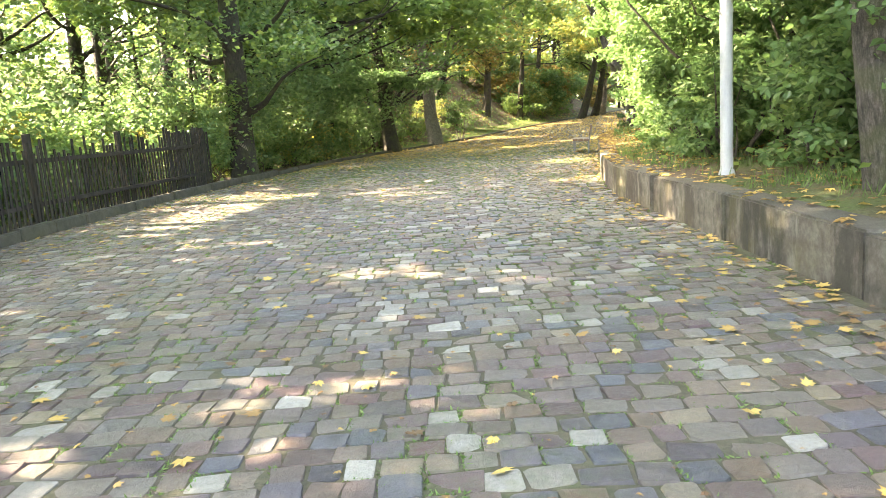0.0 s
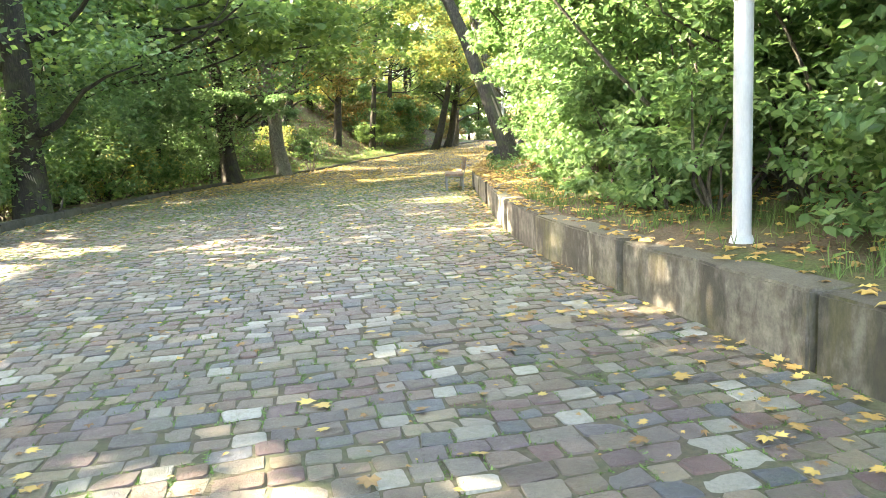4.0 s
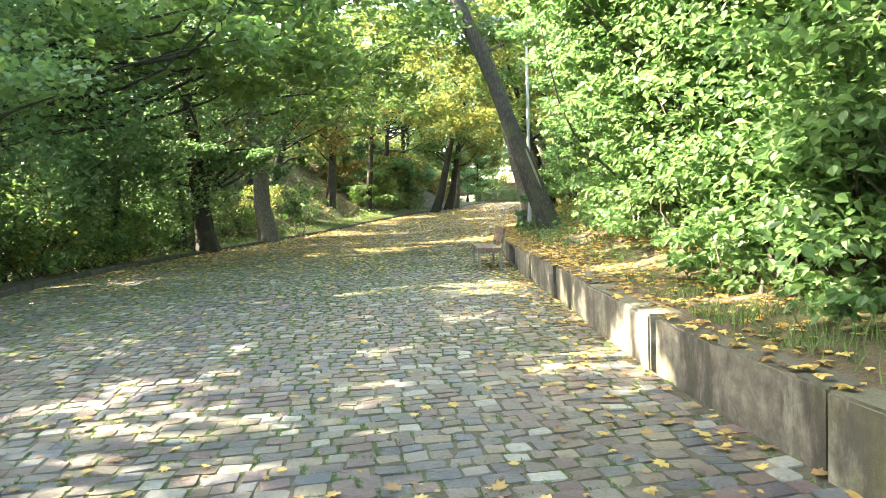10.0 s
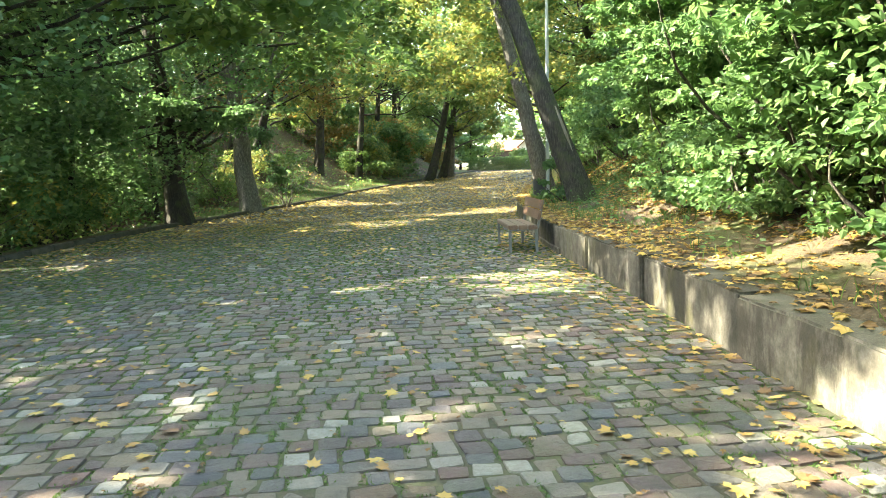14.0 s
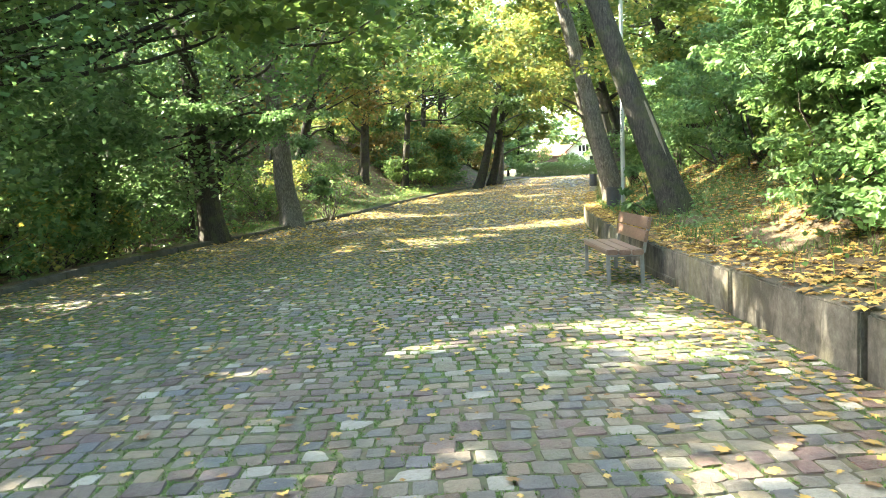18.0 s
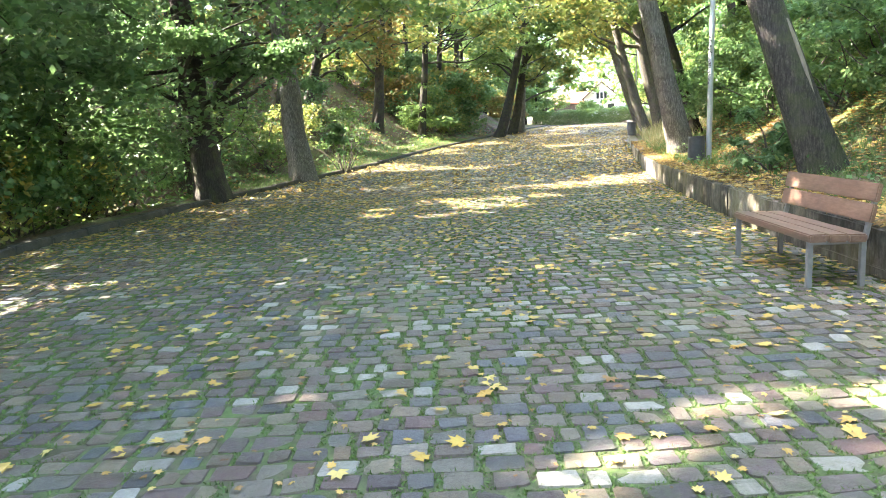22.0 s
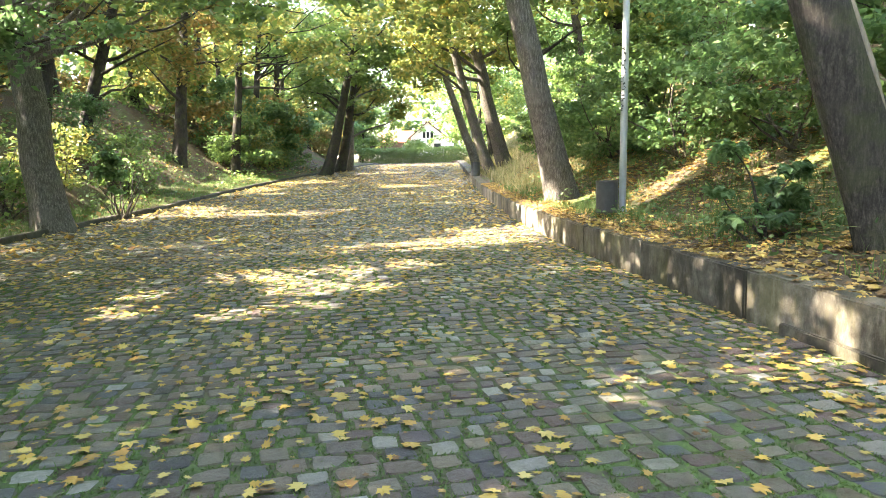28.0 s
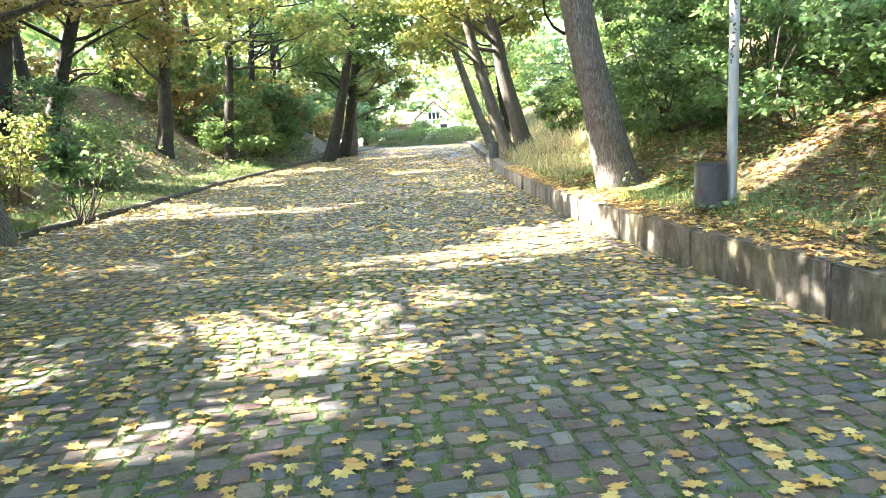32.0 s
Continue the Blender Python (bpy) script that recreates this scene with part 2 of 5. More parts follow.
OLD_WOOD = plain("weathered_fence_wood", (0.014, 0.013, 0.012), (0.05, 0.046, 0.04), 5, 0.95, 0.5, 0.01, (1, 1, 0.12), 0.0, 0.15)
RENDER_WHITE = plain("white_house_render", (0.72, 0.71, 0.67), (0.82, 0.81, 0.78), 1.5, 0.9, 0.3, 0.01)
ROOF_TILE = plain("brown_red_roof_tile", (0.27, 0.11, 0.075), (0.40, 0.19, 0.13), 3, 0.8, 0.5, 0.03)
DARK_WOOD = plain("dark_stained_boards", (0.05, 0.035, 0.025), (0.11, 0.08, 0.055), 4, 0.8, 0.4, 0.01)
DARK_GLASS = Nodes("window_glass").done((0.03, 0.035, 0.04), 0.08, spec=0.6)
WHITE_PAINT = plain("white_paint", (0.74, 0.75, 0.76), (0.82, 0.82, 0.82), 3, 0.5, 0.1, 0.002)

LEAF_LIGHT = leaf_material("light_green_leaves", [(0.1, (0.085, 0.17, 0.068)), (0.45, (0.125, 0.23, 0.09)), (0.75, (0.18, 0.29, 0.115)), (0.97, (0.28, 0.34, 0.135))], 0.48, through_light=0.58)
LEAF_DARK = leaf_material("deep_green_leaves", [(0.1, (0.07, 0.135, 0.065)), (0.5, (0.115, 0.20, 0.09)), (0.85, (0.17, 0.265, 0.12)), (1.0, (0.20, 0.26, 0.10))], 0.48, through_light=0.6)
LEAF_MID = leaf_material("green_leaves", [(0.1, (0.075, 0.14, 0.05)), (0.5, (0.135, 0.22, 0.07)), (0.8, (0.195, 0.28, 0.085)), (0.98, (0.32, 0.29, 0.075))], 0.42, through_light=0.58)
LEAF_YELLOW = leaf_material("yellowing_leaves", [(0.12, (0.12, 0.19, 0.06)), (0.4, (0.18, 0.235, 0.07)), (0.65, (0.30, 0.295, 0.09)), (0.92, (0.44, 0.34, 0.09))], through_light=0.58)
LEAF_RUST = leaf_material("rusty_leaves", [(0.15, (0.12, 0.14, 0.045)), (0.45, (0.20, 0.165, 0.05)), (0.75, (0.31, 0.20, 0.065)), (0.95, (0.38, 0.27, 0.08))])
LEAF_BLUE = leaf_material("bluish_green_leaves", [(0.1, (0.075, 0.15, 0.062)), (0.5, (0.115, 0.215, 0.09)), (0.9, (0.175, 0.29, 0.125))], through_light=0.58)
FALLEN = leaf_material("fallen_yellow_leaves", [(0.12, (0.24, 0.12, 0.05)), (0.25, (0.46, 0.27, 0.07)), (0.42, (0.52, 0.37, 0.09)), (0.56, (0.58, 0.45, 0.15)), (0.70, (0.52, 0.34, 0.06)), (0.86, (0.40, 0.21, 0.055)), (1.0, (0.25, 0.12, 0.05))], 0.6, 0.15)
FALLEN_BROWN = leaf_material("fallen_brown_leaves", [(0.15, (0.14, 0.07, 0.03)), (0.4, (0.28, 0.16, 0.06)), (0.6, (0.42, 0.26, 0.08)), (0.8, (0.52, 0.37, 0.12)), (0.97, (0.30, 0.12, 0.05))], 0.7, 0.1)
LITTER = leaf_material("leaf_litter", [(0.15, (0.12, 0.065, 0.03)), (0.35, (0.26, 0.15, 0.05)), (0.55, (0.42, 0.27, 0.07)), (0.75, (0.55, 0.40, 0.11)), (0.9, (0.36, 0.18, 0.05)), (1.0, (0.20, 0.10, 0.045))], 0.65, 0.15)
MOSS = leaf_material("joint_moss", [(0.15, (0.055, 0.11, 0.025)), (0.5, (0.095, 0.175, 0.042)), (0.85, (0.15, 0.235, 0.06)), (1.0, (0.22, 0.25, 0.09))], 0.7, 0.3)
STRAW = leaf_material("dry_grass_blades", [(0.15, (0.17, 0.20, 0.07)), (0.5, (0.32, 0.28, 0.14)), (0.85, (0.46, 0.40, 0.24))], 0.7, 0.35)
GRASS = leaf_material("grass_blades", [(0.15, (0.06, 0.12, 0.03)), (0.5, (0.105, 0.185, 0.05)), (0.8, (0.16, 0.235, 0.07)), (1.0, (0.27, 0.27, 0.11))], 0.6, 0.35)

# ---- mesh helpers ----
rng = np.random.default_rng(7)


def fast_mesh(name, verts, faces, mat, smooth=False):
    """A mesh from arrays: faces all have the same number of corners."""
    verts, faces = np.asarray(verts, np.float32), np.asarray(faces, np.int32)
    me = bpy.data.meshes.new(name)
    m, k = faces.shape
    me.vertices.add(len(verts)), me.loops.add(m * k), me.polygons.add(m)
    me.vertices.foreach_set("co", verts.ravel())
    me.loops.foreach_set("vertex_index", faces.ravel())
    me.polygons.foreach_set("loop_start", np.arange(0, m * k, k, dtype=np.int32))
    me.polygons.foreach_set("use_smooth", np.full(m, smooth))
    me.update(calc_edges=True)
    me.materials.append(mat)
    return me


def child(name, me, parent, label=""):
    ob = new(name, me)
    ob.parent = parent
    if label:
        ob["label"] = label
    return ob


def part(name, bm, mat, parent, label="", smooth=False):
    me = bpy.data.meshes.new(name)
    if smooth:
        for f in bm.faces:
            f.smooth = True
    bm.to_mesh(me)
    bm.free()
    me.materials.append(mat)
    return child(name, me, parent, label)


def box_bm(size, at=(0, 0, 0), bevel=0.0, turn=None, segments=1, bm=None):
    b = bm or bmesh.new()
    m = Matrix.Translation(at) @ (turn or Matrix()) @ Matrix.Diagonal((*size, 1))
    vs = bmesh.ops.create_cube(b, size=1, matrix=m)["verts"]
    if bevel:
        es = list({e for v in vs for e in v.link_edges})
        bmesh.ops.bevel(b, geom=es, offset=bevel, segments=segments, affect="EDGES", clamp_overlap=True)
    return b


def thing(name, at=(0, 0, 0), rz_deg=0.0, label="", category="", group="", kind=""):
    ob = new(name)
    ob.empty_display_size = 0.2
    ob.matrix_basis = pose(*at, 0, 0, rz_deg)
    return tagged(ob, label, category, group, kind)


def tube(path, radii, sides=10, wobble=0.0, flare=0.0):
    """Vertices and quads of a tapered round stem along a path."""
    path, radii = np.asarray(path, float), np.asarray(radii, float)
    n = len(path)
    tang = np.gradient(path, axis=0)
    tang /= np.linalg.norm(tang, axis=1, keepdims=True) + 1e-9
    ref = np.array([0.31, 0.95, 0.05])
    side = np.cross(tang, ref)
    side /= np.linalg.norm(side, axis=1, keepdims=True) + 1e-9
    up = np.cross(tang, side)
    a = np.linspace(0, 2 * np.pi, sides, endpoint=False)
    r = radii[:, None] * np.ones((1, sides))
    if wobble:
        ph = rng.uniform(0, 6.28, 4)
        k = np.linspace(0, 1, n)[:, None]
        r = r * (1 + wobble * (np.sin(3 * a + ph[0] + 3 * k) * 0.6 + np.sin(5 * a + ph[1] - 5 * k) * 0.5 + np.sin(2 * a + ph[2]) * 0.5 + np.sin(17 * k + ph[3]) * 0.35))
    if flare:
        k = np.arange(n)[:, None]
        r = r * (1 + flare * np.exp(-k * 0.9) * (0.6 + 0.8 * np.maximum(0, np.sin(5 * a + 1.0))))
    v = path[:, None] + r[..., None] * (np.cos(a)[None, :, None] * side[:, None] + np.sin(a)[None, :, None] * up[:, None])
    v = v.reshape(-1, 3)
    i, j = np.meshgrid(np.arange(n - 1), np.arange(sides), indexing="ij")
    p, q = i * sides + j, i * sides + (j + 1) % sides
    f = np.stack([p, q, q + sides, p + sides], -1).reshape(-1, 4)
    return v, f


def join(pieces):
    vs, fs, k = [], [], 0
    for v, f in pieces:
        vs.append(v), fs.append(f + k)
        k += len(v)
    return np.concatenate(vs), np.concatenate(fs)


OVATE = (np.array([(0, 0, 0), (-0.25, 0.2, 0.05), (-0.33, 0.52, 0.08), (0, 1, -0.06), (0.33, 0.52, 0.08), (0.25, 0.2, 0.05)]), np.array([(0, 3, 2), (0, 2, 1), (0, 4, 3), (0, 5, 4)]))
KITE = (np.array([(0, 0, 0), (-0.34, 0.45, 0.05), (0.34, 0.45, 0.05), (0, 1, 0)]), np.array([(0, 2, 1), (1, 2, 3)]))
_ang = [0, 22, 40, 62, 84, 118, 150, 180]
_rad = [1.0, 0.56, 0.90, 0.50, 0.74, 0.45, 0.50, 0.14]
_ring = [(math.sin(radians(a)) * r, math.cos(radians(a)) * r) for a, r in zip(_ang, _rad)]
_ring = _ring + [(-x, y) for x, y in reversed(_ring[1:-1])]
MAPLE = (np.array([(0, 0, 0.0)] + [(x * 0.62, y * 0.62, 0.055 * (x * x + y * y) * (1 if i % 2 else -0.5)) for i, (x, y) in enumerate(_ring)]),
         np.array([(0, i + 1, (i + 1) % len(_ring) + 1) for i in range(len(_ring))]))
_s = [(0, 1.0), (28, 0.58), (54, 0.92), (84, 0.52), (112, 0.72)]
_pts = [(-math.sin(radians(a)) * q, math.cos(radians(a)) * q) for a, q in reversed(_s)] + [(math.sin(radians(a)) * q, math.cos(radians(a)) * q) for a, q in _s[1:]]
LOBED = (np.array([(0, -0.18, 0)] + [(x * 0.62, y * 0.62, 0.06 * (1 if i % 2 else -1)) for i, (x, y) in enumerate(_pts)]), np.array([(0, i + 2, i + 1) for i in range(len(_pts) - 1)]))
SPIKE = (np.array([(-0.24, 0, 0), (0.24, 0, 0), (0, 0.6, 0.8)]), np.array([(0, 1, 2)]))
BLADE = (np.array([(-0.03, 0, 0), (0.03, 0, 0), (-0.02, 0.12, 0.55), (0.02, 0.12, 0.55), (0, 0.42, 1.0)]), np.array([(0, 1, 3), (0, 3, 2), (2, 3, 4)]))


def scatter(shape, at, size, tilt, droop=0.0, curl=0.0):
    """Copies of one leaf shape at points, each turned at random about the upright and tipped by about tilt radians."""
    v0, f0 = shape
    n = len(at)
    yaw = rng.uniform(0, 2 * np.pi, n)
    tip = rng.normal(0, 1, n) * tilt - droop
    roll = rng.normal(0, 1, n) * tilt
    s = np.broadcast_to(np.asarray(size, float), (n,))
    v = v0[None] * s[:, None, None]
    if curl:    # dry leaves: narrower or broader, rolled up along or across
        v[..., 0] *= rng.uniform(0.6, 1.1, n)[:, None]
        cx, cy = rng.normal(0, curl, n)[:, None], rng.normal(0, curl, n)[:, None]
        v[..., 2] += (np.abs(cx) * v[..., 0] ** 2 + cy * np.maximum(v[..., 1], 0) ** 2 + cx * v[..., 0] * v[..., 1]) / s[:, None]
    cx, sx = np.cos(tip)[:, None], np.sin(tip)[:, None]
    y, z = v[..., 1] * cx - v[..., 2] * sx, v[..., 1] * sx + v[..., 2] * cx
    x = v[..., 0]
    cr, sr = np.cos(roll)[:, None], np.sin(roll)[:, None]
    x, z = x * cr + z * sr, -x * sr + z * cr
    cy, sy = np.cos(yaw)[:, None], np.sin(yaw)[:, None]
    w = np.stack([x * cy - y * sy, x * sy + y * cy, z], -1) + np.asarray(at)[:, None]
    f = f0[None] + (np.arange(n) * len(v0))[:, None, None]
    return w.reshape(-1, 3), f.reshape(-1, f0.shape[1])


# ---- plan of the place ----
RY = [-40, 0, 4.5, 7.3, 9.8, 12.1, 14.4, 16.8, 20.0, 23.5, 27.5, 30.6, 34.9, 39.3, 48.7, 57.0, 90.0]
RX = [2.9, 2.75, 2.75, 2.81, 2.86, 2.95, 3.30, 3.84, 4.60, 5.36, 6.40, 7.40, 8.87, 10.6, 14.7, 18.5, 33.9]
LY = [-40, 0, 10, 17.0, 22.0, 25.5, 29.0, 32.0, 36.0, 40.0, 44.5, 48.0, 56.0, 66.0, 78.0, 93.0]
LX = [-6.9, -6.6, -6.55, -6.3, -5.6, -5.05, -4.5, -3.8, -2.55, -1.05, 0.85, 2.55, 6.1, 11.1, 17.6, 26.6]
ROAD_END = 92.0


def smooth01(v, a, b):
    k = np.clip((np.asarray(v, float) - a) / (b - a), 0, 1)
    return k * k * (3 - 2 * k)


def right_edge(y):
    return np.interp(y, RY, RX) + 0 * np.asarray(y)


def left_edge(y):
    return np.interp(y, LY, LX)


def road_z(y):
    y = np.asarray(y, float)
    k = np.clip(y - 38, 0, 62)
    return np.where(k < 14, 0.5 * 0.027 * k * k / 14, 0.027 * (k - 7))


def wall_height(y):
    return np.interp(y, [0, 8, 20, 30, 40, 60, 90], [0.44, 0.46, 0.48, 0.46, 0.42, 0.36, 0.25])


def land(x, y):
    """Height of the ground outside the road."""
    x, y = np.asarray(x, float), np.asarray(y, float)
    z0 = road_z(y)
    c = 0.92
    dr, dl = (x - right_edge(y)) * c - 0.08, (left_edge(y) - x) * c - 0.04
    steep = 0.14 + 0.42 * smooth01(y, 11, 24)
    hr = wall_height(y) - 0.02 + 0.10 * np.clip(dr, 0, 1.3) + steep * np.clip(dr - 1.3, 0, 12) + 0.10 * np.clip(dr - 13.3, 0, 60)
    hill = smooth01(y, 41, 54)
    hl = 0.07 + (1 - hill) * (-0.16 * np.clip(dl - 0.8, 0, 25)) + hill * (0.10 * np.clip(dl, 0, 1.8) + 0.58 * np.clip(dl - 2.4, 0, 7) + 0.12 * np.clip(dl - 7.8, 0, 60))
    fade = 1 - smooth01(y, ROAD_END - 8, ROAD_END + 8) * 0.9
    bump = 0.10 * np.sin(x * 1.3 + 0.7 * y) * np.cos(y * 0.9 - 0.4 * x) + 0.05 * np.sin(3.1 * x - 2.3 * y)
    out = np.where(dr > 0, hr * fade + bump * np.clip(dr - 0.4, 0, 1), np.where(dl > 0, hl * fade + bump * np.clip(dl - 0.6, 0, 1), -0.06))
    return z0 + out


# ---- ground ----
def ground_sheet():
    ys = np.concatenate([[-1500, -400, -120, -60], np.arange(-30, 110, 0.5), np.arange(110, 200, 6), [260, 400, 800, 1500, 3000]])
    left = -np.concatenate([[0.03, 0.12, 0.3, 0.6], np.arange(1.0, 12, 0.6), np.arange(12, 40, 2.5), [50, 80, 140, 300, 800, 2500]])[::-1]
    mid = np.linspace(0.02, 0.98, 8)
    right = np.concatenate([[0.05, 0.14, 0.3, 0.5, 0.7], np.arange(1.0, 12, 0.6), np.arange(12, 40, 2.5), [50, 80, 140, 300, 800, 2500]])
    rows = []
    for y in ys:
        a, b = left_edge(y), right_edge(y)
        xs = np.concatenate([a + left, a + (b - a) * mid, b + right])
        rows.append(np.stack([xs, np.full_like(xs, y), land(xs, np.full_like(xs, y))], -1))
    v = np.array(rows)
    n, m = v.shape[:2]
    i, j = np.meshgrid(np.arange(n - 1), np.arange(m - 1), indexing="ij")
    p = i * m + j
    f = np.stack([p, p + 1, p + m + 1, p + m], -1).reshape(-1, 4)
    return tagged(new("ground", fast_mesh("ground", v.reshape(-1, 3), f, GROUND, True)), "woodland ground of brown earth, moss and leaf litter", "ground", kind="structure")


def road_sheet():
    ys = np.concatenate([np.arange(-30, ROAD_END + 0.1, 1.0)])
    k = np.linspace(0, 1, 9)
    v = np.array([[(left_edge(y) * (1 - q) + right_edge(y) * q, y, road_z(y) - 0.008) for q in k] for y in ys])
    n, m = v.shape[:2]
    i, j = np.meshgrid(np.arange(n - 1), np.arange(m - 1), indexing="ij")
    p = i * m + j
    f = np.stack([p, p + 1, p + m + 1, p + m], -1).reshape(-1, 4)
    return tagged(new("road", fast_mesh("road", v.reshape(-1, 3), f, SOIL, True)), "cobbled road of worn granite setts with mossy joints", "road", kind="structure")


ground = ground_sheet()
road = road_sheet()


def along(xs, ys, s0, step, limit):
    """Points at even steps along the edge line given by xs, ys."""
    fine_y = np.linspace(ys[0], ys[-1], 4000)
    fine_x = np.interp(fine_y, ys, xs)
    s = np.concatenate([[0], np.cumsum(np.hypot(np.diff(fine_x), np.diff(fine_y)))])
    start = np.interp(s0, fine_y, s)
    out = []
    while start < s[-1] and np.interp(start, s, fine_y) < limit:
        out.append((float(np.interp(start, s, fine_x)), float(np.interp(start, s, fine_y))))
        start += step
    return out


def block_between(a, b, inner, depth, z0, z1a, z1b, bevel, mat, parent, name, jitter=0.0, gap=0.02):
    """A cast block between two points of an edge line; depth runs to the right of a->b."""
    a, b = Vector((*a, 0)), Vector((*b, 0))
    t = (b - a).normalized()
    side = Vector((t.y, -t.x, 0))
    a, b = a + t * gap / 2, b - t * gap / 2
    o = side * jitter
    bm = bmesh.new()
    n = max(2, int((b - a).length / 0.3))
    rows = []
    for i in range(n + 1):
        k = i / n
        p, h = a.lerp(b, k) + o, z1a * (1 - k) + z1b * k
        w = noise.noise(p * 1.7) * 0.012
        rows.append([bm.verts.new(p + side * inner + Vector((0, 0, z0))), bm.verts.new(p + side * (inner + w) + Vector((0, 0, h + w))),
                     bm.verts.new(p + side * (inner + depth) + Vector((0, 0, h - w))), bm.verts.new(p + side * (inner + depth) + Vector((0, 0, z0)))])
    for r, q in zip(rows, rows[1:]):
        for i in range(4):
            bm.faces.new((r[i], r[(i + 1) % 4], q[(i + 1) % 4], q[i]))
    bm.faces.new(rows[0][::-1]), bm.faces.new(rows[-1])
    bmesh.ops.recalc_face_normals(bm, faces=bm.faces)
    sharp = [e for e in bm.edges if len(e.link_faces) == 2 and e.calc_face_angle() > 0.9]
    bmesh.ops.bevel(bm, geom=sharp, offset=bevel, segments=2, affect="EDGES", clamp_overlap=True)
    return part(name, bm, mat, parent)


def retaining_wall():
    wall = thing("wall_right", label="low retaining wall of stained grey concrete blocks beside the road", category="wall", kind="structure")
    r = random.Random(4)
    pts = along(RX, RY, -12.3, 2.447, 90)
    for p, q in zip(pts, pts[1:]):
        ha, hb = float(wall_height(p[1])) + r.uniform(-0.015, 0.015), float(wall_height(q[1])) + r.uniform(-0.015, 0.015)
        za, zb = float(road_z(p[1])), float(road_z(q[1]))
        block_between(p, q, 0.0, 0.34, min(za, zb) - 0.25, za + ha, zb + hb, 0.018, CONCRETE, wall, "concrete_block", r.uniform(-0.035, 0.03) * (1 if p[1] < 32 else 0.4), 0.045 if p[1] < 32 else 0.022)
    return wall


def left_kerb():
    kerb = thing("kerb_left", label="worn grey stone kerb along the cobbles", category="kerb", kind="structure")
    r = random.Random(9)
    pts = along(LX, LY, -10, 1.02, ROAD_END)
    for p, q in zip(pts, pts[1:]):
        za, zb = float(road_z(p[1])), float(road_z(q[1]))
        h = 0.12 + r.uniform(-0.015, 0.015) + (0.06 if p[1] < 24 else 0)
        block_between(p, q, -0.17, 0.17, min(za, zb) - 0.2, za + h, zb + h, 0.02, KERB, kerb, "kerb_stone", r.uniform(-0.015, 0.015), 0.012)
    return kerb


wall_right = retaining_wall()
left_kerb()
for y0, y1 in ((25.95, 28.3), (23.6, 25.9)):
    block_between((float(right_edge(y0)) - 0.05, y0), (float(right_edge(y1)) - 0.05, y1), 0.0, 0.1, -0.1, 0.105, 0.095, 0.012, CONCRETE, wall_right, "footing_ledge", 0.0, 0.02)

# ---- plants ----
SUNNY = [(3.0, 33.0, 1.6, 1.9), (4.9, 34.2, 1.2, 0.8), (7.0, 36.0, 1.9, 1.0), (9.4, 37.3, 1.5, 1.2), (2.4, 46.3, 1.3, 0.8), (4.6, 46.6, 1.8, 1.0), (7.0, 45.3, 1.5, 0.7),
         (15, 56, 2.0, 0.8), (11, 58, 2.2, 0.7), (19, 70, 3, 1.0), (27, 84, 3, 1.5), (3.8, 21.2, 0.9, 1.0), (3.5, 15.2, 0.5, 0.9)]   # sunlit places on the road: x, y, half width, half length
SUNNY_BANK = [(9.6, 23.2, 2.0, 1.5), (8.6, 15.0, 3.4, 4.6), (12.2, 19.2, 4.5, 3.6), (11.6, 38.2, 1.2, 1.4), (13.8, 22.6, 3.0, 2.6)]
SUNNY_WOOD = [(-5.6, 15.5, 2.6, 4.8), (-5.2, 26.5, 3.0, 5.0), (-3.8, 35.0, 2.8, 4.0), (3.2, 49.5, 2.6, 3.5), (7.4, 58.0, 3.0, 4.0), (10.8, 63.5, 3.0, 3.0)]   # gaps in the high crowns above the undergrowth


WAVES = [(rng.uniform(2.8, 7.5), rng.uniform(0, math.tau), rng.uniform(0, math.tau)) for _ in range(6)]


def dappled(gx, gy):
    """True where the light falls in small flecks through the crowns on the sunnier half of the road."""
    s = sum(np.sin(k * (gx * math.cos(a) * 0.8 + gy * math.sin(a)) + ph) for k, a, ph in WAVES)
    sunny = np.exp(-((gy - 19.0) / 4.5) ** 4) * smooth01(gx, -3.5, 2.8)
    return s > 3.4 - 1.9 * sunny


def lit_gap(p, stay=0.03):
    """False for leaves that would shade the sunlit places."""
    ok = np.ones(len(p), bool)
    k = p[:, 2] / SUN_VEC.z
    gx, gy = p[:, 0] - SUN_VEC.x * k, p[:, 1] - SUN_VEC.y * k
    other_side = p[:, 0] < right_edge(p[:, 1]) - 0.4
    ok &= ~(dappled(gx, gy) & (gx > left_edge(gy)) & (gx < right_edge(gy) + 0.4) & (gy > 2) & (gy < 40))
    for places, who in ((SUNNY, True), (SUNNY_BANK, other_side), (SUNNY_WOOD, other_side & (p[:, 2] > 3.2))):
        for x, y, a, b in places:
            ang = np.arctan2(gy - y, gx - x)
            edge = 1 + 0.35 * np.sin(5 * ang + x) + 0.2 * np.sin(9 * ang)
            ok &= ~((((gx - x) / a) ** 2 + ((gy - y) / b) ** 2 < edge) & who)
    return ok | (rng.random(len(p)) < stay)


